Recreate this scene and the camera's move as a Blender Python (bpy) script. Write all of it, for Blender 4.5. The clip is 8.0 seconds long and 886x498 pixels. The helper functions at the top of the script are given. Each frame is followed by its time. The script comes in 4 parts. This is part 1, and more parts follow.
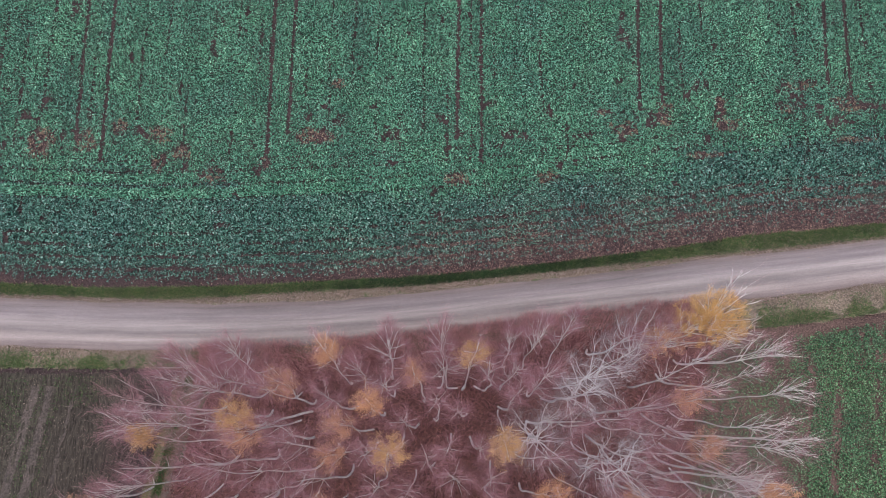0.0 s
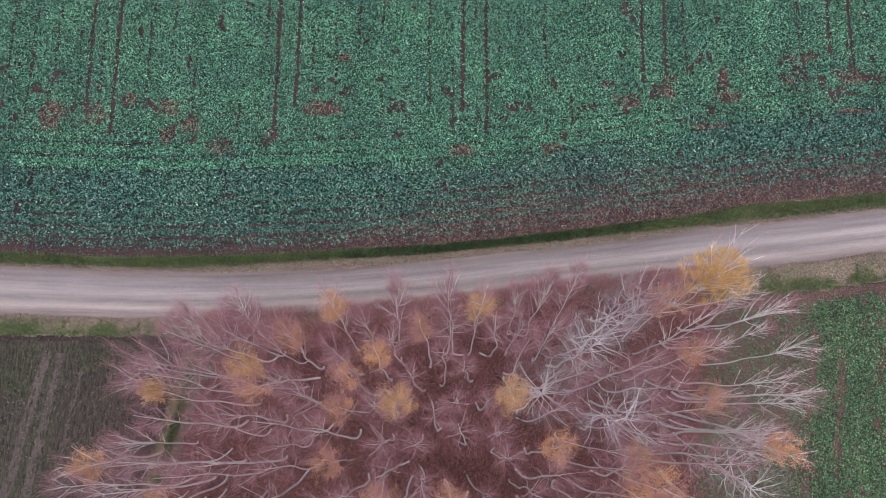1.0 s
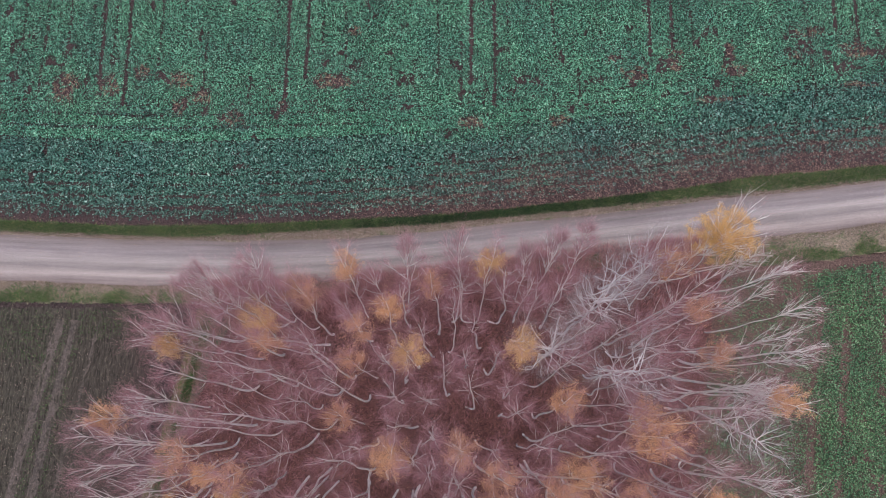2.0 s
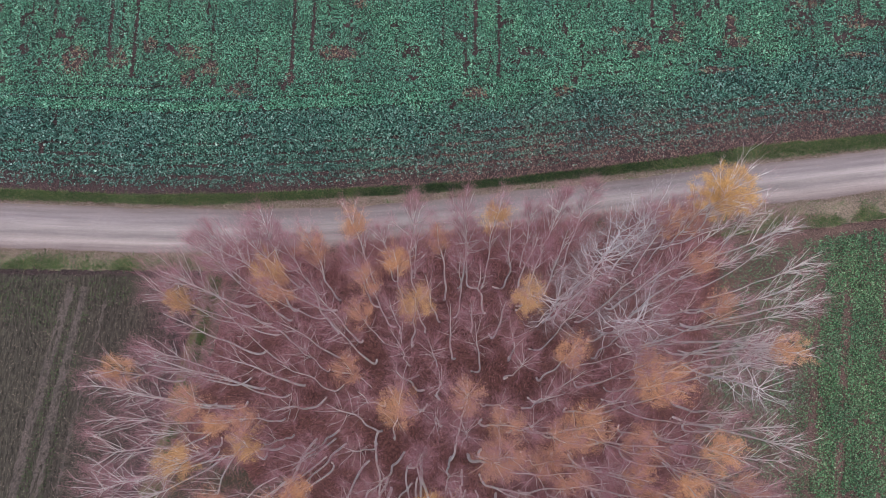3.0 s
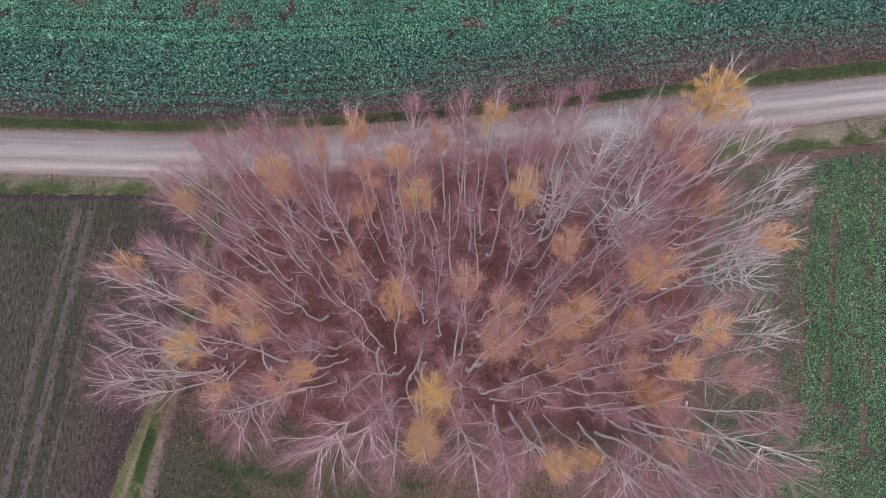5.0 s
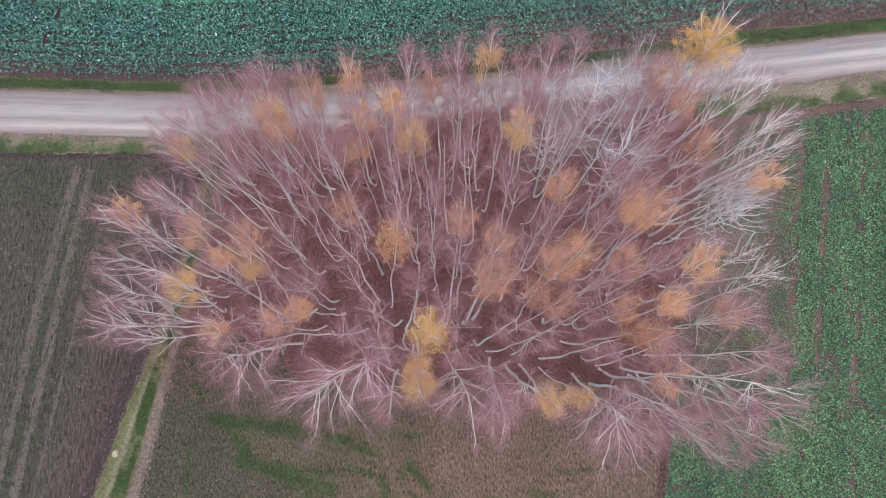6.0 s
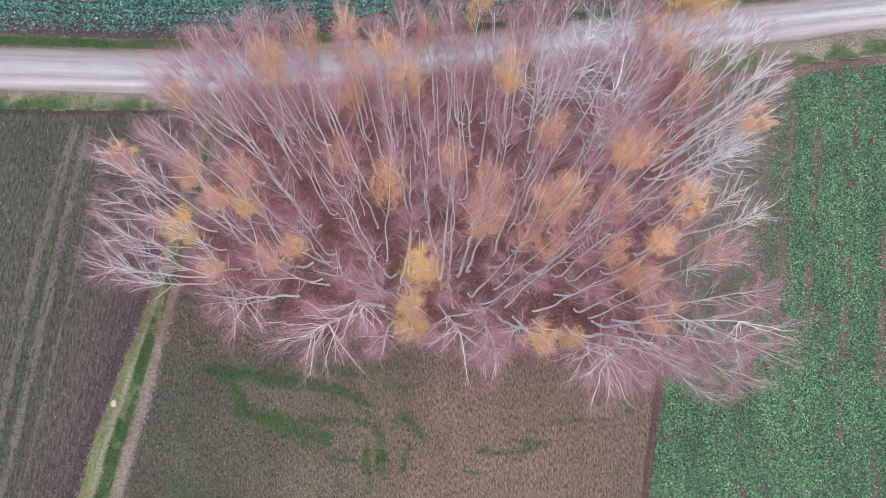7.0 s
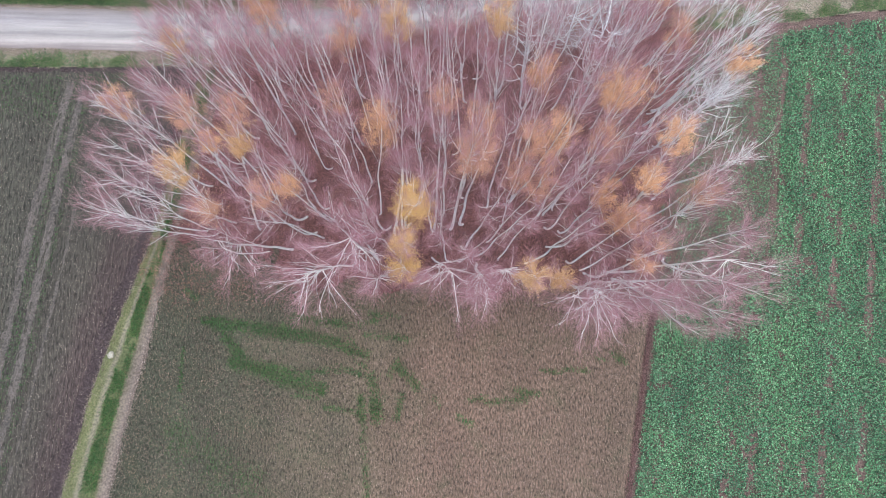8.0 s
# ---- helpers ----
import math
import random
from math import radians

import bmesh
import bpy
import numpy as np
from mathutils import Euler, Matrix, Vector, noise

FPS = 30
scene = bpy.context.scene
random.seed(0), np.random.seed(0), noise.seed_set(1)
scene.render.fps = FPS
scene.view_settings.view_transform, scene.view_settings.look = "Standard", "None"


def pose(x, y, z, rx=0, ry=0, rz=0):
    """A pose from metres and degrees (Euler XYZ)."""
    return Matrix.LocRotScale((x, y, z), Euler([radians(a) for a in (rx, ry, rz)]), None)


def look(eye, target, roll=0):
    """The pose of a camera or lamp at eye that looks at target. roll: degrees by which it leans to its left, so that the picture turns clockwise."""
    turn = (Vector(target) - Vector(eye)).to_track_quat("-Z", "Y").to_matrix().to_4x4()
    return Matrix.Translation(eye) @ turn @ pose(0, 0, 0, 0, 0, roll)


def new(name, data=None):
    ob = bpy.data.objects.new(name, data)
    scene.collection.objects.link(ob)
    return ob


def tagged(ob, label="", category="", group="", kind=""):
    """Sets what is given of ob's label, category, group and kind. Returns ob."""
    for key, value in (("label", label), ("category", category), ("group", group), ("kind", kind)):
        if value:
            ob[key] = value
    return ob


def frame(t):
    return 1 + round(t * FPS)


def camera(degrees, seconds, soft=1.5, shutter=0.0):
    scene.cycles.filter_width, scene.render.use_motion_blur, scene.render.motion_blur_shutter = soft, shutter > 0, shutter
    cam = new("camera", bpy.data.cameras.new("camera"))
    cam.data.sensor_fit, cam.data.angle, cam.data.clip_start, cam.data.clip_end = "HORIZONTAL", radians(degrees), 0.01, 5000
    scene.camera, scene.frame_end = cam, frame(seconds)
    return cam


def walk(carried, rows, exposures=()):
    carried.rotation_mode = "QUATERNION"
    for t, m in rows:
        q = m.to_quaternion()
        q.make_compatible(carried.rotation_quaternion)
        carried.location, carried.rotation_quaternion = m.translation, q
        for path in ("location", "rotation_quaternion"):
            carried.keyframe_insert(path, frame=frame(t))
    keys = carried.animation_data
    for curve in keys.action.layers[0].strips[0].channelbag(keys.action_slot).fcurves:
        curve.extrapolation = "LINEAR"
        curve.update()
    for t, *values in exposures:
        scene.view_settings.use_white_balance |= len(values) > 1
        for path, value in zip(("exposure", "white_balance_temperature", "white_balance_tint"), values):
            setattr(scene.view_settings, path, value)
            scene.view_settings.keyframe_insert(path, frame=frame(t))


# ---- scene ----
SKY, SUN = 0.15, 1.2
cam = camera(60.0, 8.0, soft=0.5)
PATH = [
    (0, (0.397, -0.272, 55.992), (0.404, 0.212, 54.052), 1.3),
    (0.5, (0.345, -1.604, 55.95), (0.347, -1.116, 54.011), 0.8),
    (1, (0.238, -2.898, 55.936), (0.236, -2.405, 53.997), 0.2),
    (1.5, (0.057, -4.059, 55.977), (0.05, -3.567, 54.038), -0.2),
    (3, (-0.376, -7.988, 56.029), (-0.391, -7.49, 54.092), -1.2),
    (3.5, (-0.399, -9.323, 56.035), (-0.414, -8.829, 54.097), -1.3),
    (4, (-0.454, -10.688, 56.098), (-0.467, -10.199, 54.159), -1.2),
    (4.5, (-0.536, -12.023, 56.129), (-0.545, -11.539, 54.189), -0.7),
    (6, (-0.294, -16.356, 56.074), (-0.296, -15.893, 54.129), -0.2),
    (6.5, (-0.092, -17.794, 56.02), (-0.094, -17.341, 54.072), -0.2),
    (7, (0.158, -19.276, 55.961), (0.154, -18.831, 54.011), -0.4),
    (7.5, (0.378, -20.745, 55.916), (0.376, -20.311, 53.964), -0.4),
    (8, (0.579, -22.213, 55.847), (0.578, -21.788, 53.893), -0.2),
]
EXPOSURES = [(0.0, 0.06, 6010, 12), (3.0, 0.03, 5980, 12), (4.7, 0.03, 5960, 12), (6.0, 0.42, 5750, 6), (8.0, 0.78, 5460, -1)]
walk(cam, [(t, look(eye, target, roll)) for t, eye, target, roll in PATH], EXPOSURES)


# ---- world and light: a bright overcast autumn sky ----
world = bpy.data.worlds.new("overcast_sky")
scene.world = world
world.use_nodes = True
wn, wl = world.node_tree.nodes, world.node_tree.links
wn.clear()
w_out = wn.new("ShaderNodeOutputWorld")
w_bg = wn.new("ShaderNodeBackground")
w_sky = wn.new("ShaderNodeTexSky")
w_sky.sky_type = "NISHITA"
w_sky.sun_disc = False
w_sky.sun_elevation = radians(84)
w_sky.sun_rotation = radians(150)
w_sky.air_density = 0.5
w_sky.dust_density = 7.0
w_sky.ozone_density = 0.5
w_bg.inputs["Strength"].default_value = SKY
wl.new(w_sky.outputs["Color"], w_bg.inputs["Color"])
wl.new(w_bg.outputs["Background"], w_out.inputs["Surface"])
sun = new("sun", bpy.data.lights.new("sun", "SUN"))
sun.data.energy = SUN
sun.data.angle = radians(120)
sun.data.color = (1.0, 0.97, 0.94)
sun.matrix_world = look((3, -5, 58), (0, 0, 0))


# ---- materials ----
def mat(name, rough=0.9):
    m = bpy.data.materials.new(name)
    m.use_nodes = True
    b = m.node_tree.nodes["Principled BSDF"]
    b.inputs["Roughness"].default_value = rough
    b.inputs["Specular IOR Level"].default_value = 0.25
    return m, m.node_tree, b


def noise_tex(nt, scale, detail=4.0, rough=0.6, stretch=None, vec=None):
    n = nt.nodes.new("ShaderNodeTexNoise")
    n.inputs["Scale"].default_value = scale
    n.inputs["Detail"].default_value = detail
    n.inputs["Roughness"].default_value = rough
    if vec is None:
        g = nt.nodes.new("ShaderNodeNewGeometry")
        vec = g.outputs["Position"]
    if stretch:
        mp = nt.nodes.new("ShaderNodeMapping")
        mp.inputs["Scale"].default_value = stretch[:3]
        if len(stretch) > 3:
            mp.inputs["Rotation"].default_value = (0, 0, radians(stretch[3]))
        nt.links.new(vec, mp.inputs["Vector"])
        vec = mp.outputs["Vector"]
    nt.links.new(vec, n.inputs["Vector"])
    return n.outputs["Fac"]


def ramp(nt, fac, *stops):
    r = nt.nodes.new("ShaderNodeValToRGB")
    el = r.color_ramp.elements
    while len(el) < len(stops):
        el.new(0.5)
    for e, (p, c) in zip(el, stops):
        e.position, e.color = p, (*c, 1)
    nt.links.new(fac, r.inputs["Fac"])
    return r.outputs["Color"]


def mix(nt, fac, a, b, mode="MIX"):
    m = nt.nodes.new("ShaderNodeMix")
    m.data_type, m.blend_type = "RGBA", mode
    for sock, v in ((m.inputs[0], fac), (m.inputs[6], a), (m.inputs[7], b)):
        if hasattr(v, "links"):
            nt.links.new(v, sock)
        else:
            sock.default_value = v if isinstance(v, float) else (*v, 1)
    return m.outputs[2]


def bump(nt, b, height, strength=0.5, dist=0.05):
    n = nt.nodes.new("ShaderNodeBump")
    n.inputs["Strength"].default_value = strength
    n.inputs["Distance"].default_value = dist
    nt.links.new(height, n.inputs["Height"])
    nt.links.new(n.outputs["Normal"], b.inputs["Normal"])


def step(nt, fac, lo, hi):
    m = nt.nodes.new("ShaderNodeMapRange")
    m.inputs["From Min"].default_value, m.inputs["From Max"].default_value = lo, hi
    nt.links.new(fac, m.inputs["Value"])
    return m.outputs["Result"]


def ground_mat(name, dark, mid, light, big=0.25, fine=5.0, patch=None, patch_at=(0.55, 0.65), stretch=None, speck=None, relief=0.06):
    """Soil, litter or turf: a broad drift of tone, fine grain, patches and light specks."""
    m, nt, b = mat(name, 0.95)
    f = noise_tex(nt, fine, 6.0, 0.75, stretch)
    col = ramp(nt, f, (0.38, dark), (0.5, mid), (0.63, light))
    g = noise_tex(nt, big, 5.0, 0.65)
    col = mix(nt, 1.0, col, ramp(nt, g, (0.3, (0.72, 0.72, 0.72)), (0.7, (1.25, 1.22, 1.2))), "MULTIPLY")
    if patch:
        p = step(nt, noise_tex(nt, big * 1.7, 6.0, 0.7), *patch_at)
        col = mix(nt, p, col, patch)
    if speck:
        s = step(nt, noise_tex(nt, 11.0, 2.0, 0.5), 0.62, 0.7)
        col = mix(nt, s, col, speck)
    nt.links.new(col, b.inputs["Base Color"])
    bump(nt, b, f, 0.8, relief)
    return m


SOIL = ground_mat("red_brown_soil", (0.014, 0.009, 0.010), (0.048, 0.031, 0.033), (0.122, 0.086, 0.087), 0.3, 9.0, speck=(0.144, 0.101, 0.091))
SOIL_EAST = ground_mat("rosy_brown_soil", (0.035, 0.022, 0.020), (0.100, 0.066, 0.058), (0.21, 0.145, 0.125), 0.3, 9.0, speck=(0.28, 0.19, 0.16))
FAR = ground_mat("far_farmland", (0.035, 0.06, 0.035), (0.06, 0.105, 0.06), (0.12, 0.15, 0.10), 0.03, 3.0, patch=(0.11, 0.08, 0.068), patch_at=(0.5, 0.6))
LITTER = ground_mat("leaf_litter", (0.042, 0.017, 0.018), (0.113, 0.050, 0.048), (0.204, 0.101, 0.090), 0.35, 7.0, speck=(0.169, 0.078, 0.059))
FURROW = ground_mat("damp_dark_soil", (0.022, 0.015, 0.016), (0.046, 0.032, 0.033), (0.089, 0.067, 0.067), 0.4, 7.0)
VERGE = ground_mat("verge_turf", (0.07, 0.062, 0.045), (0.17, 0.14, 0.105), (0.30, 0.25, 0.205), 0.5, 8.0, patch=(0.08, 0.11, 0.045), patch_at=(0.52, 0.66), speck=(0.38, 0.30, 0.26))
WHEEL_SOIL = ground_mat("pressed_pale_soil", (0.050, 0.041, 0.037), (0.089, 0.076, 0.069), (0.150, 0.129, 0.118), 0.5, 7.0)


def across_strip(nt, wobble=0.0, scale=1.0):
    """The coordinate across a strip, 0 to 1, with a ragged shift."""
    uv = nt.nodes.new("ShaderNodeUVMap")
    uv.uv_map = "along"
    xyz = nt.nodes.new("ShaderNodeSeparateXYZ")
    nt.links.new(uv.outputs["UV"], xyz.inputs[0])
    m = nt.nodes.new("ShaderNodeMath")
    m.operation = "MULTIPLY_ADD"
    nt.links.new(noise_tex(nt, scale, 5.0, 0.65), m.inputs[0])
    m.inputs[1].default_value = wobble
    nt.links.new(xyz.outputs["Y"], m.inputs[2])
    s = nt.nodes.new("ShaderNodeMath")
    s.operation = "SUBTRACT"
    nt.links.new(m.outputs[0], s.inputs[0])
    s.inputs[1].default_value = 0.5 * wobble
    return s.outputs[0], uv.outputs["UV"]


def gravel_mat():
    m, nt, b = mat("dusty_gravel", 0.95)
    v, uv = across_strip(nt, 0.12, 0.5)
    streak = noise_tex(nt, 1.0, 5.0, 0.6, (0.10, 8.0, 1.0), uv)
    # from the south: dusty edge, pale wheel track, darker crown, pale wheel track, darker northern side
    col = ramp(nt, v, (0.0, (0.187, 0.153, 0.149)), (0.10, (0.249, 0.210, 0.206)), (0.22, (0.340, 0.298, 0.285)), (0.36, (0.226, 0.201, 0.203)), (0.52, (0.332, 0.298, 0.291)), (0.68, (0.246, 0.220, 0.227)), (0.86, (0.202, 0.177, 0.180)), (1.0, (0.178, 0.144, 0.137)))
    col = mix(nt, 1.0, col, ramp(nt, streak, (0.3, (0.76, 0.75, 0.75)), (0.7, (1.24, 1.23, 1.22))), "MULTIPLY")
    grain = noise_tex(nt, 14.0, 4.0, 0.8)
    col = mix(nt, 1.0, col, ramp(nt, grain, (0.32, (0.76, 0.76, 0.76)), (0.68, (1.18, 1.18, 1.18))), "MULTIPLY")
    leaf = step(nt, noise_tex(nt, 9.0, 2.0, 0.5), 0.68, 0.72)
    col = mix(nt, leaf, col, (0.34, 0.25, 0.20))
    nt.links.new(col, b.inputs["Base Color"])
    bump(nt, b, grain, 0.5, 0.02)
    return m


def strip_mat(name, stops, wobble, scale, grain_lo=(0.6, 0.6, 0.6), grain_hi=(1.35, 1.33, 1.3), stretch=None, speck=None, patch=None, scale_fine=7.0, detail=6.0):
    """Ground whose growth changes across the strip: colour stops from one edge to the other, under fine grain."""
    m, nt, b = mat(name, 0.95)
    v, _ = across_strip(nt, wobble, scale)
    col = ramp(nt, v, *stops)
    f = noise_tex(nt, scale_fine, detail, 0.65, stretch)
    col = mix(nt, 1.0, col, ramp(nt, f, (0.36, grain_lo), (0.64, grain_hi)), "MULTIPLY")
    col = mix(nt, 1.0, col, ramp(nt, noise_tex(nt, 0.3, 5.0, 0.65, stretch), (0.3, (0.8, 0.8, 0.8)), (0.7, (1.2, 1.19, 1.17))), "MULTIPLY")
    if patch:
        col = mix(nt, step(nt, noise_tex(nt, 0.5, 7.0, 0.75), 0.52, 0.95), col, patch)
    if speck:
        col = mix(nt, step(nt, noise_tex(nt, 11.0, 2.0, 0.5), 0.64, 0.72), col, speck)
    nt.links.new(col, b.inputs["Base Color"])
    bump(nt, b, f, 0.8, 0.06)
    return m


GRAVEL = gravel_mat()
STUBBLE = strip_mat("tilled_brown_soil", ((0.0, (0.043, 0.043, 0.034)), (0.60, (0.042, 0.039, 0.032)), (0.84, (0.045, 0.039, 0.033)), (0.90, (0.047, 0.035, 0.033)), (1.0, (0.045, 0.031, 0.031))), 0.10, 0.8,
                    (0.45, 0.45, 0.45), (1.9, 1.85, 1.8), (1.0, 0.22, 1.0, 8), speck=(0.155, 0.135, 0.12))
MEADOW = strip_mat("faded_meadow", ((0.0, (0.046, 0.050, 0.036)), (0.22, (0.056, 0.056, 0.041)), (0.45, (0.098, 0.081, 0.061)), (0.62, (0.128, 0.090, 0.072)), (1.0, (0.115, 0.085, 0.068))), 0.5, 0.18,
                   (0.40, 0.40, 0.37), (1.75, 1.62, 1.54), speck=(0.31, 0.23, 0.195), patch=(0.050, 0.068, 0.034), scale_fine=8.0, detail=4.0, stretch=(1.0, 0.40, 1.0, 6))
# from the west: yellow-green turf, pale lane, green crown, pinkish-brown lane, brown edge
TRACK_PALE = strip_mat("worn_track_turf", ((0.0, (0.130, 0.135, 0.062)), (0.16, (0.150, 0.150, 0.078)), (0.30, (0.172, 0.150, 0.112)), (0.40, (0.085, 0.095, 0.044)), (0.66, (0.090, 0.095, 0.046)), (0.76, (0.140, 0.116, 0.090)), (0.92, (0.158, 0.124, 0.108)), (1.0, (0.110, 0.086, 0.074))), 0.2, 1.2)


def island_mat(name, stops, rough=0.6, spec=0.4, drift=None, clump=None, thin=0.0, passes=None):
    """Leaves, blades and twigs: each piece its own tone, with a slow drift of colour over the place."""
    m, nt, b = mat(name, rough)
    b.inputs["Specular IOR Level"].default_value = spec
    g = nt.nodes.new("ShaderNodeNewGeometry")
    col = ramp(nt, g.outputs["Random Per Island"], *stops)
    if drift:
        col = mix(nt, 1.0, col, ramp(nt, noise_tex(nt, drift, 4.0, 0.6), (0.3, (0.8, 0.8, 0.86)), (0.7, (1.2, 1.16, 1.05))), "MULTIPLY")
    if clump:
        # shade between the leaves, painted in as dark and bright lumps of colour
        clump_shade = noise_tex(nt, clump, 2.0, 0.6)
        col = mix(nt, 1.0, col, ramp(nt, clump_shade, (0.36, (0.34, 0.37, 0.38)), (0.52, (1.0, 1.0, 1.0)), (0.66, (1.42, 1.38, 1.37))), "MULTIPLY")
    if passes:
        # growth that differs from one drill pass to the next
        lane = noise_tex(nt, 1.0, 3.0, 0.6, passes)
        col = mix(nt, 1.0, col, ramp(nt, lane, (0.36, (0.86, 0.87, 0.88)), (0.5, (1.0, 1.0, 1.0)), (0.64, (1.16, 1.14, 1.14))), "MULTIPLY")
    nt.links.new(col, b.inputs["Base Color"])
    if thin:
        # light that shines through a thin leaf
        tr, ms = nt.nodes.new("ShaderNodeBsdfTranslucent"), nt.nodes.new("ShaderNodeMixShader")
        nt.links.new(col, tr.inputs["Color"])
        ms.inputs[0].default_value = thin
        nt.links.new(b.outputs[0], ms.inputs[1])
        nt.links.new(tr.outputs[0], ms.inputs[2])
        nt.links.new(ms.outputs[0], nt.nodes["Material Output"].inputs["Surface"])
    return m


# crop ramps: darkest stops paint shaded gaps, palest stops the sky's glints on leaves
CROP = island_mat("blue_green_crop_leaf", ((0.0, (0.004, 0.017, 0.015)), (0.30, (0.026, 0.084, 0.068)), (0.60, (0.080, 0.207, 0.163)), (0.9, (0.153, 0.320, 0.264)), (1.0, (0.367, 0.510, 0.472))), 0.42, 0.35, 0.22, 8.0)
CROP_FRESH = island_mat("fresh_green_crop_leaf", ((0.0, (0.008, 0.033, 0.022)), (0.30, (0.038, 0.131, 0.084)), (0.60, (0.105, 0.305, 0.201)), (0.9, (0.168, 0.411, 0.285)), (1.0, (0.336, 0.585, 0.447))), 0.42, 0.35, 0.22, 8.0, passes=(0.40, 0.035, 1.0))
CROP_EAST = island_mat("green_crop_leaf", ((0.0, (0.021, 0.053, 0.026)), (0.3, (0.060, 0.142, 0.071)), (0.65, (0.117, 0.239, 0.122)), (0.92, (0.172, 0.310, 0.171)), (1.0, (0.282, 0.402, 0.267))), 0.5, 0.25, 0.22, 9.0, passes=(0.50, 0.04, 1.0, -11))
WITHERED = island_mat("withered_crop_leaf", ((0.0, (0.120, 0.082, 0.063)), (0.6, (0.232, 0.168, 0.121)), (1.0, (0.361, 0.288, 0.210))), 0.8, 0.2)
TURF_PALE = island_mat("yellow_green_turf", ((0.0, (0.075, 0.090, 0.036)), (0.6, (0.140, 0.155, 0.070)), (1.0, (0.24, 0.23, 0.13))), 0.8, 0.2, 0.6)
TURF = island_mat("dark_turf_blade", ((0.0, (0.024, 0.060, 0.020)), (0.6, (0.056, 0.118, 0.038)), (1.0, (0.120, 0.180, 0.072))), 0.8, 0.2, 0.6)
GRASS = island_mat("grass_blade", ((0.0, (0.038, 0.082, 0.028)), (0.55, (0.088, 0.155, 0.056)), (0.85, (0.19, 0.22, 0.105)), (1.0, (0.33, 0.30, 0.20))), 0.7, 0.3, 0.8)
GRASS_DARK = island_mat("dark_grass_blade", ((0.0, (0.014, 0.038, 0.017)), (0.6, (0.038, 0.082, 0.034)), (0.9, (0.085, 0.130, 0.055)), (1.0, (0.19, 0.20, 0.11))), 0.7, 0.3, 0.8)
STRAW = island_mat("withered_blade", ((0.0, (0.125, 0.092, 0.076)), (0.6, (0.262, 0.200, 0.172)), (1.0, (0.46, 0.385, 0.345))), 0.85, 0.2)
STRAW_PINK = island_mat("rosy_straw", ((0.0, (0.045, 0.036, 0.028)), (0.5, (0.145, 0.106, 0.086)), (0.9, (0.26, 0.19, 0.158)), (1.0, (0.42, 0.33, 0.28))), 0.85, 0.2, 0.5)
LITTER_PALE = island_mat("pale_soil_litter", ((0.0, (0.13, 0.075, 0.068)), (0.6, (0.27, 0.175, 0.155)), (1.0, (0.42, 0.31, 0.27))), 0.9, 0.1, 0.5)
STUBBLE_STALK = island_mat("weathered_stubble", ((0.0, (0.044, 0.034, 0.031)), (0.55, (0.136, 0.109, 0.093)), (0.85, (0.239, 0.199, 0.167)), (1.0, (0.435, 0.365, 0.313))), 0.85, 0.2)
BRUSH = island_mat("red_brown_brush", ((0.0, (0.180, 0.075, 0.079)), (0.6, (0.420, 0.196, 0.198)), (1.0, (0.669, 0.378, 0.355))), 0.9, 0.1)
DEAD_WEED = island_mat("dead_weed", ((0.0, (0.085, 0.045, 0.044)), (0.6, (0.19, 0.110, 0.104)), (1.0, (0.35, 0.24, 0.22))), 0.9, 0.1)
TWIG = island_mat("purple_brown_twig", ((0.0, (0.253, 0.121, 0.142)), (0.6, (0.491, 0.257, 0.292)), (1.0, (0.703, 0.451, 0.498))), 0.9, 0.1)
BRANCH = island_mat("rosy_grey_branch", ((0.0, (0.42, 0.31, 0.30)), (1.0, (0.74, 0.63, 0.61))), 0.85, 0.15)
TWIG_PALE = island_mat("pale_rosy_twig", ((0.0, (0.308, 0.145, 0.164)), (0.6, (0.525, 0.280, 0.312)), (1.0, (0.768, 0.492, 0.529))), 0.9, 0.1)
TWIG_GREY = island_mat("grey_twig", ((0.0, (0.32, 0.28, 0.30)), (0.6, (0.50, 0.45, 0.47)), (1.0, (0.68, 0.62, 0.64))), 0.9, 0.1)
LEAF_YELLOW = island_mat("yellow_birch_leaf", ((0.0, (0.394, 0.220, 0.094)), (0.5, (0.661, 0.394, 0.181)), (1.0, (0.794, 0.553, 0.308))), 0.6, 0.3, thin=0.1)
LEAF_GOLD = island_mat("golden_leaf", ((0.0, (0.414, 0.231, 0.072)), (0.5, (0.694, 0.418, 0.144)), (1.0, (0.824, 0.577, 0.270))), 0.6, 0.3, thin=0.1)
LEAF_ORANGE = island_mat("orange_birch_leaf", ((0.0, (0.438, 0.218, 0.131)), (0.5, (0.721, 0.397, 0.214)), (1.0, (0.817, 0.545, 0.335))), 0.6, 0.3, thin=0.1)
LEAF_ROSE = island_mat("faded_russet_leaf", ((0.0, (0.384, 0.185, 0.122)), (0.5, (0.617, 0.337, 0.219)), (1.0, (0.704, 0.432, 0.288))), 0.6, 0.3, thin=0.1)
LEAF_FALLEN = island_mat("fallen_leaf", ((0.0, (0.061, 0.023, 0.023)), (0.55, (0.174, 0.076, 0.066)), (0.9, (0.304, 0.153, 0.104)), (1.0, (0.418, 0.291, 0.210))), 0.8, 0.2)


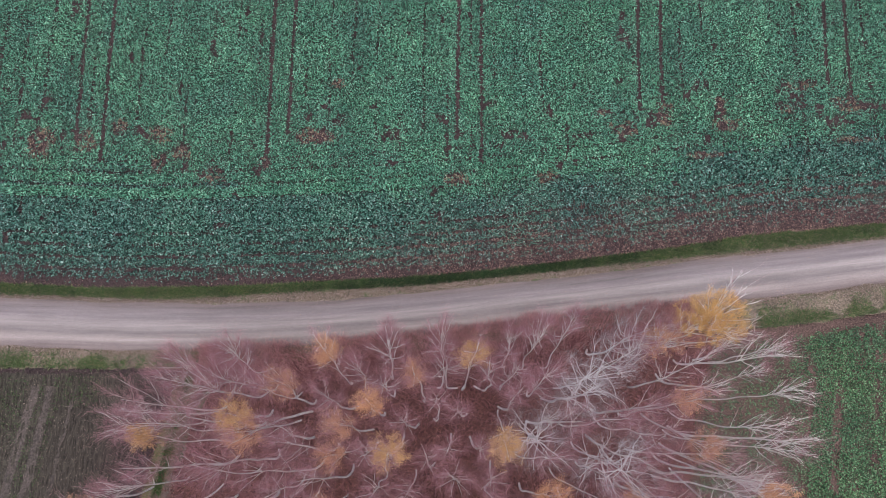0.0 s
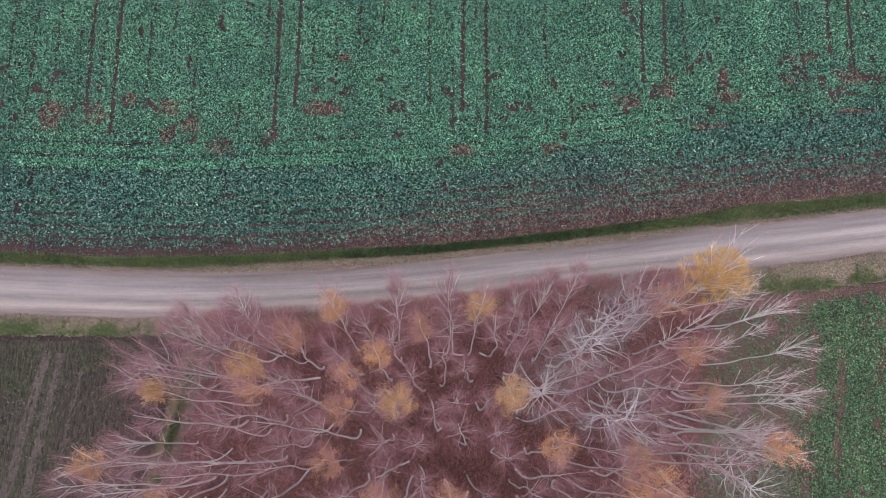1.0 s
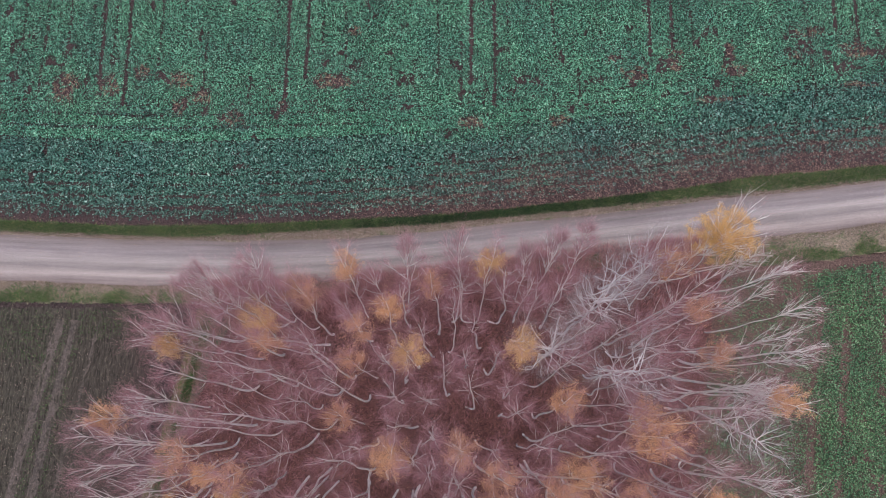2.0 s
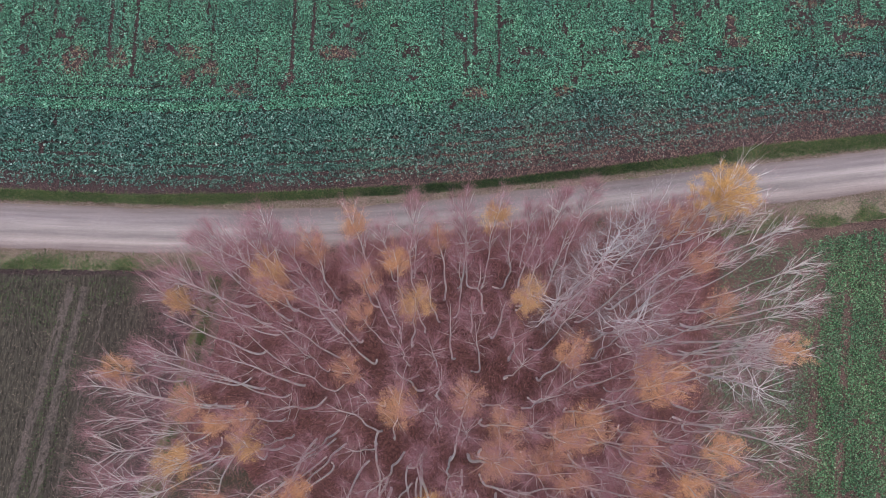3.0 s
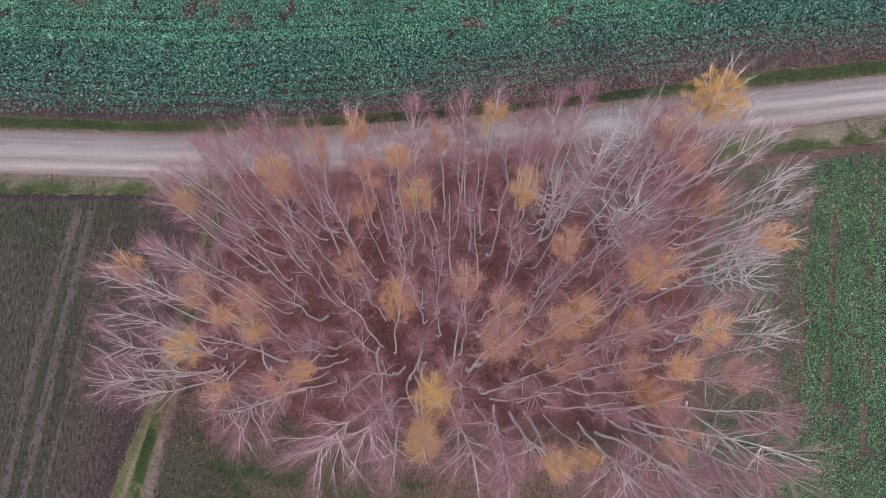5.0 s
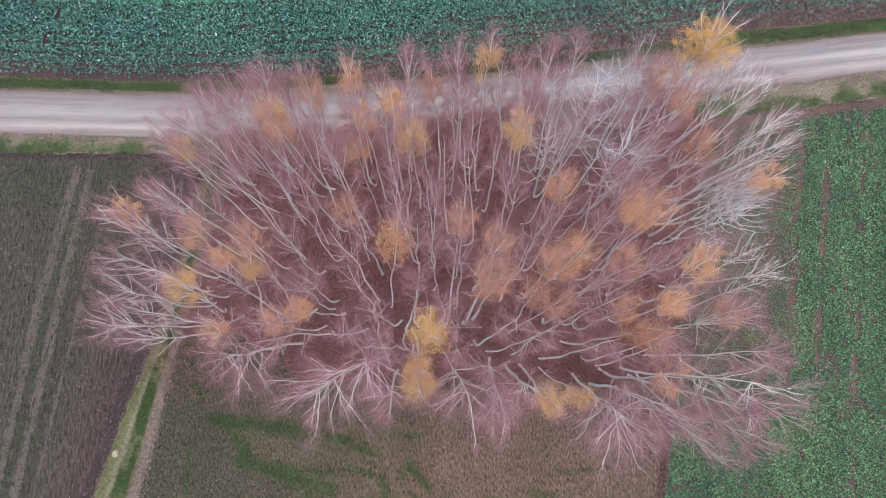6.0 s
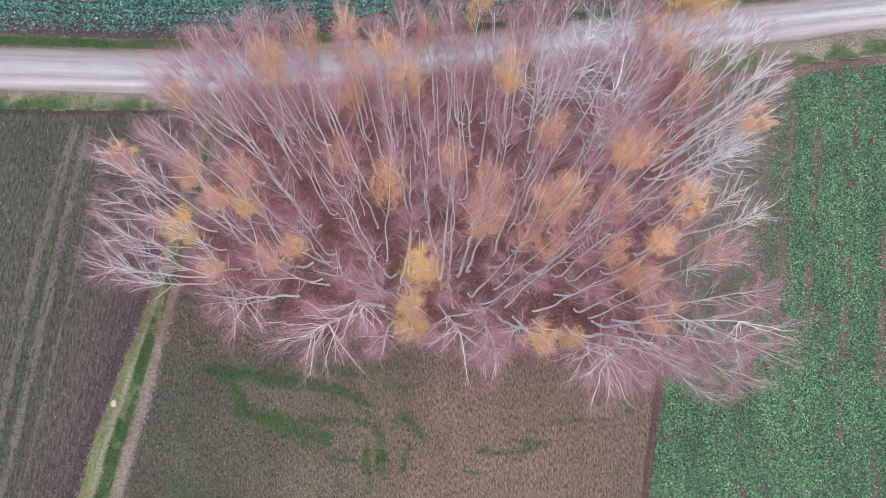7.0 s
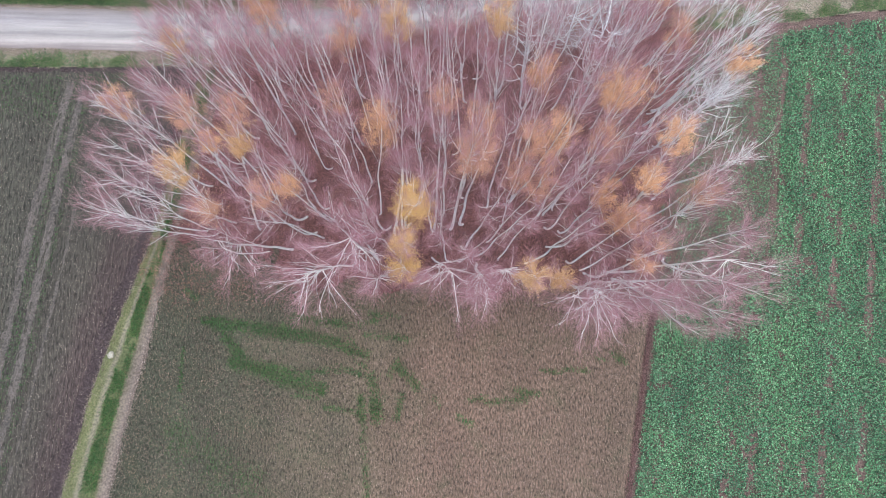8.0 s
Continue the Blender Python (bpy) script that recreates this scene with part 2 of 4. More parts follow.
def bark_mat(name, low, high):
    m, nt, b = mat(name, 0.75)
    mark = step(nt, noise_tex(nt, 5.0, 4.0, 0.7, (1.0, 1.0, 2.2)), 0.62, 0.75)
    tone = ramp(nt, noise_tex(nt, 1.3, 4.0, 0.6), (0.3, low), (0.7, high))
    nt.links.new(mix(nt, mark, tone, (0.34, 0.30, 0.30)), b.inputs["Base Color"])
    bump(nt, b, noise_tex(nt, 24.0, 3.0, 0.6), 0.4, 0.01)
    return m


BARK = bark_mat("birch_bark", (0.791, 0.743, 0.725), (0.930, 0.923, 0.900))
BARK_GREY = bark_mat("grey_bark", (0.68, 0.65, 0.66), (0.88, 0.86, 0.87))
STONE = ground_mat("pale_stone", (0.24, 0.21, 0.17), (0.36, 0.32, 0.26), (0.46, 0.42, 0.35), 0.8, 6.0, relief=0.02)


# ---- mesh helpers ----
rng = np.random.default_rng(7)


def mesh_of(name, verts, faces, material, smooth=False):
    """A mesh from an array of corners and an array of faces that all have the same number of corners."""
    me = bpy.data.meshes.new(name)
    faces = np.asarray(faces, np.int32)
    n, k = faces.shape
    me.vertices.add(len(verts))
    me.vertices.foreach_set("co", np.asarray(verts, np.float32).ravel())
    me.loops.add(n * k)
    me.loops.foreach_set("vertex_index", faces.ravel())
    me.polygons.add(n)
    me.polygons.foreach_set("loop_start", np.arange(n, dtype=np.int32) * k)
    me.polygons.foreach_set("use_smooth", np.full(n, smooth))
    me.update(calc_edges=True)
    me.materials.append(material)
    return me


def part(name, me, parent, label="", kind=""):
    ob = new(name, me)
    ob.parent = parent
    return tagged(ob, label=label, kind=kind)


def tubes(lines, radii, sides=3):
    """Tapered tubes along polylines: lines (n, k, 3), radii (n, k). Returns corners and four-cornered faces."""
    n, k, _ = lines.shape
    along = np.gradient(lines, axis=1)
    along /= np.linalg.norm(along, axis=2, keepdims=True) + 1e-9
    ref = np.where(np.abs(along[..., 2:3]) > 0.9, [1.0, 0, 0], [0, 0, 1.0])
    u = np.cross(along, ref)
    u /= np.linalg.norm(u, axis=2, keepdims=True) + 1e-9
    v = np.cross(along, u)
    a = np.arange(sides) * 2 * np.pi / sides
    ring = u[:, :, None] * np.cos(a)[:, None] + v[:, :, None] * np.sin(a)[:, None]
    verts = (lines[:, :, None] + ring * radii[:, :, None, None]).reshape(-1, 3)
    i, j, s = np.meshgrid(np.arange(n), np.arange(k - 1), np.arange(sides), indexing="ij")
    at = lambda jj, ss: (i * k + jj) * sides + ss % sides
    faces = np.stack([at(j, s), at(j, s + 1), at(j + 1, s + 1), at(j + 1, s)], -1).reshape(-1, 4)
    return verts, faces


def spikes(start, tip, radius):
    """Thin three-sided spikes from start to tip. Returns corners and triangles."""
    n = len(start)
    d = tip - start
    d = d / (np.linalg.norm(d, axis=1, keepdims=True) + 1e-9)
    ref = np.where(np.abs(d[:, 2:3]) > 0.9, [1.0, 0, 0], [0, 0, 1.0])
    u = np.cross(d, ref)
    u /= np.linalg.norm(u, axis=1, keepdims=True) + 1e-9
    v = np.cross(d, u)
    r = np.asarray(radius).reshape(-1, 1)
    verts = np.stack([start + u * r, start - 0.5 * u * r + 0.87 * v * r, start - 0.5 * u * r - 0.87 * v * r, tip], 1).reshape(-1, 3)
    base = np.arange(n)[:, None, None] * 4
    faces = (base + np.array([[0, 1, 3], [1, 2, 3], [2, 0, 3]])).reshape(-1, 3)
    return verts, faces


def slivers(start, tip, width):
    """Hair-thin twigs, each one tapered triangle turned at random about its own length."""
    n = len(start)
    side = np.cross(tip - start, unit(n))
    side *= np.asarray(width).reshape(-1, 1) / (np.linalg.norm(side, axis=1, keepdims=True) + 1e-9)
    verts = np.stack([start + side, start - side, tip], 1).reshape(-1, 3)
    return verts, np.arange(3 * n).reshape(-1, 3)


def leaves(centre, along, across, lift):
    """Folded leaves, two triangles each about a midrib. Returns corners and triangles."""
    n = len(centre)
    side = np.cross(along, lift)
    side = side / (np.linalg.norm(side, axis=1, keepdims=True) + 1e-9) * across.reshape(-1, 1)
    up = lift * across.reshape(-1, 1) * 0.45
    verts = np.stack([centre - along * 0.5, centre + side + up, centre + along * 0.5, centre - side + up], 1).reshape(-1, 3)
    base = np.arange(n)[:, None, None] * 4
    faces = (base + np.array([[0, 1, 2], [0, 2, 3]])).reshape(-1, 3)
    return verts, faces


def unit(n):
    v = rng.normal(size=(n, 3))
    return v / np.linalg.norm(v, axis=1, keepdims=True)


GRID = rng.random((256, 256))


def drift(x, y, size, seed=0):
    """Smooth value noise from 0 to 1 over the plan, with lumps of about size metres."""
    out, amp, total = 0.0, 1.0, 0.0
    for o in range(3):
        u, v = x / size * 2**o + 37.3 * seed + 91.7 * o, y / size * 2**o + 11.9 * seed + 17.1 * o
        i, j = np.floor(u).astype(int), np.floor(v).astype(int)
        fu, fv = u - i, v - j
        fu, fv = fu * fu * (3 - 2 * fu), fv * fv * (3 - 2 * fv)
        g = lambda a, b: GRID[a % 256, b % 256]
        out = out + amp * ((g(i, j) * (1 - fu) + g(i + 1, j) * fu) * (1 - fv) + (g(i, j + 1) * (1 - fu) + g(i + 1, j + 1) * fu) * fv)
        total += amp
        amp *= 0.5
    return out / total


# ---- plan: the lines that part road, verges, fields and wood ----
def crop_edge(x):
    return np.interp(x, [-80, -32.2, -23.8, -15.5, -7.1, 1.3, 9.7, 14, 18.3, 22.6, 27, 33.9, 80], [12.4, 10.7, 10.4, 10.6, 11.1, 11.7, 12.7, 13.3, 13.9, 14.7, 15.3, 15.9, 21.5])


def road_north(x):
    return np.interp(x, [-80, -32, -23.7, -15.4, -7.1, 1.3, 9.7, 14, 18.2, 26.8, 33.7, 80], [11.1, 9.7, 9.4, 9.4, 9.7, 10.6, 11.6, 12.1, 12.8, 13.8, 14.7, 19.7])


def road_south(x):
    return np.interp(x, [-80, -31, -23, -13, -7, 0, 5.5, 14, 26.5, 33.3, 80], [7.0, 6.15, 5.9, 6.1, 6.6, 7.3, 8.0, 9.1, 10.4, 11.4, 15.8])


def verge_south(x):
    return np.interp(x, [-80, -34, -24, -13, 0, 14, 25.8, 28.3, 33.3, 80], [5.2, 4.6, 4.55, 4.7, 5.6, 7.0, 8.1, 8.4, 9.2, 13.2])


def verge_mid(x):
    """Where the green grass of the northern verge ends and its dry fringe begins."""
    return np.interp(x, [-80, -32, -19.6, -11.3, -2.9, 5.5, 14, 22.5, 31.2, 80], [11.4, 10.0, 9.7, 10.3, 10.8, 11.7, 12.7, 13.6, 14.6, 19.8])


def strip_west(y):
    return np.interp(y, [-80, -27.8, -20.8, -15.9, -9.6, 4.5], [-38.5, -26.0, -24.7, -23.3, -21.3, -18.4])


def strip_east(y):
    return np.interp(y, [-80, -27.8, -22.3, -17.5, -11.7, 4.5], [-34.0, -22.8, -21.9, -20.9, -20.0, -16.6])


def east_edge(y):
    return np.interp(y, [-80, -27.8, -17.2, 0.5, 9.0], [3.0, 13.3, 15.3, 18.6, 20.3])


def sheet(name, us, vs, place, material, label, height=None, category="ground"):
    """A piece of ground: a grid over us and vs, laid out by place(u, v), with an uneven surface."""
    u, v = np.meshgrid(np.asarray(us, float), np.asarray(vs, float), indexing="ij")
    x, y, z = place(u, v)
    z = z + (height(x, y) if height else 0)
    nu, nv = u.shape
    i, j = np.meshgrid(np.arange(nu - 1), np.arange(nv - 1), indexing="ij")
    f = np.stack([i * nv + j, (i + 1) * nv + j, (i + 1) * nv + j + 1, i * nv + j + 1], -1).reshape(-1, 4)
    verts = np.stack([x, y, z], -1).reshape(-1, 3)
    me = mesh_of(name, verts, f, material, True)
    return tagged(new(name, me), label, category, kind="structure")


def along_uv(ob, axis, lo, hi):
    """A UV map: metres along the strip, and 0 to 1 across it from lo to hi."""
    uv = ob.data.uv_layers.new(name="along")
    co = np.empty(len(ob.data.vertices) * 3, np.float32)
    ob.data.vertices.foreach_get("co", co)
    co = co.reshape(-1, 3)
    s, w = co[:, axis], co[:, 1 - axis]
    across = (w - lo(s)) / (hi(s) - lo(s))
    li = np.empty(len(ob.data.loops), np.int32)
    ob.data.loops.foreach_get("vertex_index", li)
    uv.data.foreach_set("uv", np.stack([s, across], -1)[li].astype(np.float32).ravel())


def between(lo, hi, z):
    """Places u along x and v from 0 (lo) to 1 (hi) along y."""
    return lambda u, v: (u, lo(u) * (1 - v) + hi(u) * v, np.full_like(u, z))


def beside(lo, hi, z):
    """Places u along y and v from 0 (lo) to 1 (hi) along x."""
    return lambda u, v: (lo(u) * (1 - v) + hi(u) * v, u, np.full_like(u, z))


def ragged(line, size, amount, seed):
    return lambda s: line(s) + (drift(np.asarray(s, float), np.full_like(np.asarray(s, float), 3.7), size, seed) - 0.5) * amount


def clods(size, amount, seed):
    return lambda x, y: (drift(x, y, size, seed) - 0.5) * amount


# ---- setting: ground, fields, road ----
far = sheet("ground", np.linspace(-1500, 1500, 41), np.linspace(-1500, 1500, 41), lambda u, v: (u, v, np.full_like(u, -0.06)), FAR, "flat brown and green farmland reaching to the horizon")
XS = np.arange(-80, 80.1, 0.4)
XN = np.arange(-43, 43.1, 0.3)
YS = np.arange(-60, 10.1, 0.4)
YF = np.arange(-40, 4.31, 0.13)
field_north = sheet("field_north", XN, np.linspace(0, 1, 80), between(ragged(crop_edge, 0.8, 0.25, 1), lambda x: x * 0 + 41, 0.0), SOIL,
                    "red-brown field soil under a leafy crop", clods(0.5, 0.05, 2), "field")


def wood_place(u, v):
    y0 = -15.0 + 23.0 * u
    x = (strip_east(y0) + 0.5) * (1 - v) + (east_edge(y0) + 0.3) * v
    x = x + (drift(y0, x * 0 + 1.0, 1.2, 18) - 0.5) * 0.8
    south = -9.6 - 3.2 * np.clip((x + 14.5) / 4, 0, 1) + (drift(x, x * 0 + 2.0, 1.6, 19) - 0.5) * 3.0
    under = np.clip((x + 15) / 2, 0, 1) * np.clip((18 - x) / 2, 0, 1)
    north = verge_south(x) + 0.5 + under * (road_south(x) - verge_south(x) - 1.5 + (drift(x, x * 0 + 5.0, 0.9, 20) - 0.5) * 0.8)
    return x, south * (1 - u) + north * u, 0.02 + 0.08 * u


wood_floor = sheet("wood_floor", np.linspace(0, 1, 80), np.linspace(0, 1, 140), wood_place, LITTER, "red-brown leaf litter on the floor of a birch wood", clods(1.2, 0.05, 3), "forest floor")
meadow = sheet("meadow", YS[(YS < -7.0) & (YS > -36)], np.linspace(0, 1, 90), beside(strip_east, ragged(east_edge, 1.5, 0.4, 5), 0.0), MEADOW,
               "faded brown meadow with green patches", clods(0.8, 0.07, 4), "meadow")
field_west = sheet("field_west", YS[(YS < 5.1) & (YS > -36)], np.linspace(0, 1, 300), beside(lambda y: y * 0 - 46, ragged(strip_west, 1.5, 0.25, 6), 0.0), STUBBLE,
                   "dark brown tilled field with drill rows and stubble", lambda x, y: (drift(x, y, 0.45, 7) - 0.5) * 0.05 + 0.010 * np.sin((x - 0.135 * y) * 2 * np.pi / 0.48), "field")
field_east = sheet("field_east", YS[YS > -36], np.linspace(0, 1, 90), lambda u, v: (east_edge(u) * (1 - v) + 43 * v, np.minimum(u, verge_south(east_edge(u) * (1 - v) + 43 * v)), np.full_like(u, 0.0)), SOIL_EAST,
                   "red-brown field soil under a green crop", clods(0.5, 0.05, 8), "field")
verge_n = sheet("verge_north", XS, np.linspace(0, 1, 12), between(lambda x: road_north(x) - 0.2, ragged(crop_edge, 0.9, 0.35, 9), 0.03), VERGE,
                "narrow grass verge between gravel road and crop", clods(0.4, 0.08, 9), "verge")
verge_s = sheet("verge_south", XS, np.linspace(0, 1, 14), between(ragged(verge_south, 0.9, 0.35, 10), lambda x: road_south(x) + 0.2, 0.03), VERGE,
                "patchy grass verge with fallen leaves along the road", clods(0.4, 0.08, 11), "verge")
strip = sheet("field_track", YF, np.linspace(0, 1, 22), beside(ragged(ragged(strip_west, 1.2, 0.3, 12), 0.35, 0.14, 71), ragged(ragged(lambda y: strip_east(y) + 0.1, 1.2, 0.3, 13), 0.35, 0.16, 72), 0.03), TRACK_PALE,
              "pale grassy field track with two wheel lanes", clods(0.5, 0.06, 14), "track")
along_uv(strip, 1, strip_west, strip_east)
along_uv(meadow, 1, strip_east, east_edge)
along_uv(field_west, 1, lambda y: y * 0 - 46, strip_west)

furrow = sheet("furrow", YF[YF < 3.8], np.linspace(0, 1, 10), beside(ragged(ragged(lambda y: strip_west(y) - 1.0, 1.5, 0.4, 51), 0.25, 0.4, 73), ragged(lambda y: strip_west(y) + 0.05, 1.5, 0.25, 52), 0.02), FURROW,
               "dark damp furrow along the edge of the tilled field", clods(0.3, 0.10, 53), "furrow")

sheet("furrow", np.arange(-46, -19.4, 0.2), np.linspace(0, 1, 8), between(ragged(ragged(lambda x: verge_south(x) - 0.4, 1.5, 0.4, 54), 0.3, 0.3, 74), ragged(lambda x: verge_south(x) + 0.05, 1.1, 0.3, 55), 0.025), FURROW,
      "dark damp furrow between the verge and the tilled field", clods(0.3, 0.10, 56), "furrow")


def lane_a(y):
    return np.interp(y, [-40, -18.3, -5.6, 3.3], [-34.0, -31.4, -30.0, -28.5])


def lane_b(y):
    return np.interp(y, [-40, -22.0, -8.3, 3.3], [-33.0, -30.4, -28.9, -27.5])


for lane, wide, seed in ((lane_a, 0.30, 61), (lane_b, 0.32, 63), (lambda y: lane_b(y) + 1.75 + 0.02 * y, 0.1, 66)):
    sheet("wheel_track", YF[YF < 3.3], np.linspace(0, 1, 6), beside(ragged(ragged(lambda y: lane(y) - wide, 0.9, 0.3, seed), 0.2, 0.3, seed + 20), ragged(ragged(lambda y: lane(y) + wide, 0.9, 0.3, seed + 1), 0.2, 0.3, seed + 21), 0.012), WHEEL_SOIL,
          "pale pressed wheel track across the tilled field", clods(0.4, 0.04, seed + 2), "wheel track")


def road_place(u, v):
    n, s = road_north(u) + (drift(u, u * 0, 1.1, 15) - 0.5) * 0.3, road_south(u) + (drift(u, u * 0, 1.1, 16) - 0.5) * 0.35
    camber = 0.05 * (1 - (2 * v - 1) ** 2) - 0.03 * np.exp(-((v - 0.3) / 0.06) ** 2) - 0.03 * np.exp(-((v - 0.68) / 0.06) ** 2)
    return u, s * (1 - v) + n * v, 0.075 + camber


road = sheet("road", XS, np.linspace(0, 1, 25), road_place, GRAVEL, "pale dusty gravel road with worn wheel tracks", clods(0.5, 0.012, 17), "road")
along_uv(road, 0, road_south, road_north)


# ---- crops ----
def stuff(name, verts, faces, material, label, category):
    return tagged(new(name, mesh_of(name, verts, faces, material)), label, category, kind="stuff")


def crop_plants(x, y, size, k=3):
    """Rosettes of folded leaves at the places given."""
    n = len(x)
    turn = rng.random(n)[:, None] * 2 * np.pi + np.arange(k) * 2.4 + rng.normal(0, 0.25, (n, k))
    rise = rng.uniform(0.0, 1.05, (n, k))
    long = size[:, None] * rng.uniform(0.75, 1.45, (n, k))
    d = np.stack([np.cos(turn) * np.cos(rise), np.sin(turn) * np.cos(rise), np.sin(rise)], -1)
    root = np.stack([x, y, np.full(n, 0.03)], -1)[:, None]
    c = root + d * long[..., None] * 0.62
    along = (d * long[..., None]).reshape(-1, 3)
    lift = np.stack([-np.cos(turn) * np.sin(rise), -np.sin(turn) * np.sin(rise), np.cos(rise)], -1).reshape(-1, 3)
    lift = lift + rng.normal(0, 0.25, lift.shape)
    return leaves(c.reshape(-1, 3), along, long.ravel() * 0.38, lift)


def scatter(x0, x1, y0, y1, gap):
    """Places in rows and steps of about gap metres, each a little off its spot."""
    x, y = np.meshgrid(np.arange(x0, x1, gap), np.arange(y0, y1, gap))
    return x.ravel() + rng.uniform(-0.28, 0.28, x.size) * gap, y.ravel() + rng.uniform(-0.5, 0.5, x.size) * gap


def near_line(x, centres, half):
    return np.min(np.abs(x[:, None] - np.asarray(centres)), axis=1) < half


def poor_patch(x, y):
    """Patches where the crop has failed or withered, 0 to about 1."""
    lump = lambda cx, cy, ax, ay: np.exp(-(((x - cx) / (1.3 * ax)) ** 2) - ((y - cy) / (1.3 * ay)) ** 2)
    west = lump(-30.6, 21.8, 1.0, 1.2) + lump(-27.3, 22.1, 0.8, 0.9) + lump(-24.6, 23.3, 0.6, 0.6) + lump(-21.5, 22.7, 1.0, 0.6) + lump(-19.6, 21.2, 0.7, 0.5) + lump(-21.4, 20.4, 0.5, 0.7) + lump(-17.2, 19.3, 1.1, 0.6) + lump(-13.4, 20.4, 0.6, 0.4) + lump(-10.0, 22.6, 0.9, 0.6) + lump(-8.5, 22.6, 0.7, 0.4) + lump(-7.8, 27.1, 0.5, 0.4) + lump(1.7, 19.2, 1.0, 0.5)
    east = lump(8.5, 19.5, 1.0, 0.5) + lump(13.2, 24.9, 0.5, 0.25) + lump(14.7, 23.5, 1.1, 0.6) + lump(18.0, 25.4, 0.7, 0.4) + lump(18.0, 24.2, 0.5, 0.5) + lump(22.5, 25.9, 0.4, 0.8) + lump(22.7, 23.9, 1.2, 0.5) + lump(27.6, 25.2, 0.6, 0.4) + lump(29.1, 27.4, 1.2, 0.5) + lump(32.5, 25.8, 1.3, 0.8) + lump(20.6, 21.4, 1.4, 0.3) + lump(32.8, 22.8, 1.8, 0.25)
    return west + east


def north_crop():
    x, y = scatter(-38.5, 38.5, 10.4, 36.5, 0.121)
    n = len(x)
    edge = y - crop_edge(x)
    keep = edge > 0.35 + 0.9 * rng.random(n)
    # tramlines of the sprayer, bare to the headland
    wob = (drift(y, x * 0, 3.0, 21) - 0.5) * 0.3
    for foot, end, slant in ((-28.0, 22.0, -0.03), (-25.9, 20.2, -0.025), (-13.1, 20.0, -0.009), (-11.6, 22.6, 0.005), (1.6, 22.6, 0.012), (3.5, 20.4, 0.005), (16.0, 25.1, 0.036), (17.8, 25.6, 0.042), (31.2, 27.7, 0.045), (32.9, 26.3, 0.037)):
        off = np.abs(x + 0.5 * wob - foot - slant * (y - end))
        worn = (off < 0.11 + 0.09 * drift(x, y, 1.1, 62)) & (y > end + 0.8 * (drift(x, y, 0.8, 63) - 0.5))
        keep &= ~(worn & (rng.random(n) < 0.96))
    # thin rows of missing plants between the drill passes
    row = near_line(x + wob, np.arange(-40.3, 41, 1.87), 0.10)
    keep &= ~(row & (y > 21) & (drift(x * 3, y * 0.35, 3.0, 23) > 0.56) & (rng.random(n) < 0.7))
    # furrows that follow the road along the headland
    for off, half, loss in ((1.3, 0.14, 0.8), (2.2, 0.13, 0.85), (3.1, 0.12, 0.8), (4.0, 0.11, 0.75), (5.6, 0.06, 0.4), (6.75, 0.08, 0.6), (7.85, 0.07, 0.6), (8.95, 0.08, 0.6), (9.9, 0.06, 0.5), (11.4, 0.06, 0.45)):
        keep &= ~((np.abs(edge - off - 0.3 * drift(x, x * 0, 9, 24)) < half) & (rng.random(n) < loss * np.clip(0.4 + 1.2 * drift(x, y, 4.0, 30), 0, 1)))
    bare = drift(x * 1.6, y * 0.7, 1.5, 25)
    keep &= ~((bare > 0.81) & (rng.random(n) < 0.8))
    turn_band = np.exp(-((edge - 11.5 + 0.06 * x) / 2.2) ** 2)
    keep &= ~((drift(x, y, 1.3, 26) > 0.82 - 0.17 * turn_band) & (rng.random(n) < 0.8))
    keep &= ~((poor_patch(x, y) * (2.4 * drift(x, y, 0.45, 64) - 0.2) > 0.55) & (rng.random(n) < 0.62))
    # poor growth beside the road towards the east
    poor = np.clip((x + 10) / 22, 0, 1) * np.clip(1 - edge / (4.8 + 1.5 * drift(x, y, 7, 27)), 0, 1)
    keep &= rng.random(n) > 0.62 * poor * (0.6 + 0.8 * drift(x, y, 0.9, 65))
    keep &= rng.random(n) > 0.62 * np.clip(1.15 - edge / 1.9, 0, 1)
    x, y, edge = x[keep], y[keep], edge[keep]
    lush = np.clip(1.3 - np.abs(edge - 4.8) / 2.6, 0, 1) * np.clip(np.where(x < 16, (4 - x) / 9, (x - 15) / 9), 0.15, 1)
    middle = np.exp(-(((x - 3) / 14) ** 4)) * np.clip((edge - 3) / 3, 0, 1)
    band = ((np.abs(edge - 7.4) < 0.42) | (np.abs(edge - 8.55) < 0.38)) * (x < 11)
    size = rng.uniform(0.085, 0.150, len(x)) * (1 + 0.30 * lush + 0.05 * middle + 0.10 * band - 0.22 * np.clip((x + 10) / 22, 0, 1) * np.clip(1 - edge / 5, 0, 1))
    fresh = 0.5 * drift(x, y, 5.0, 28) + 0.55 * np.clip((edge - 5.2 + 0.04 * x) / 4.5, 0, 1) - 0.25 * lush + 0.3 * rng.random(len(x)) + 0.16 * middle - 0.10 + 0.6 * band > 0.57
    brown = (poor_patch(x, y) * (0.1 + 1.8 * drift(x, y, 0.45, 29)) > 0.62) & (rng.random(len(x)) < 0.45)
    fresh &= ~brown
    stuff("withered_plants", *crop_plants(x[brown], y[brown], size[brown]), WITHERED, "withered orange-brown crop plants in small patches", "crop")
    for name, pick, m, label in (("crop_plants", ~fresh & ~brown, CROP, "blue-green leafy crop plants in rows on red-brown soil"), ("crop_plants_fresh", fresh, CROP_FRESH, "fresh green leafy crop plants on red-brown soil")):
        stuff(name, *crop_plants(x[pick], y[pick], size[pick]), m, label, "crop")


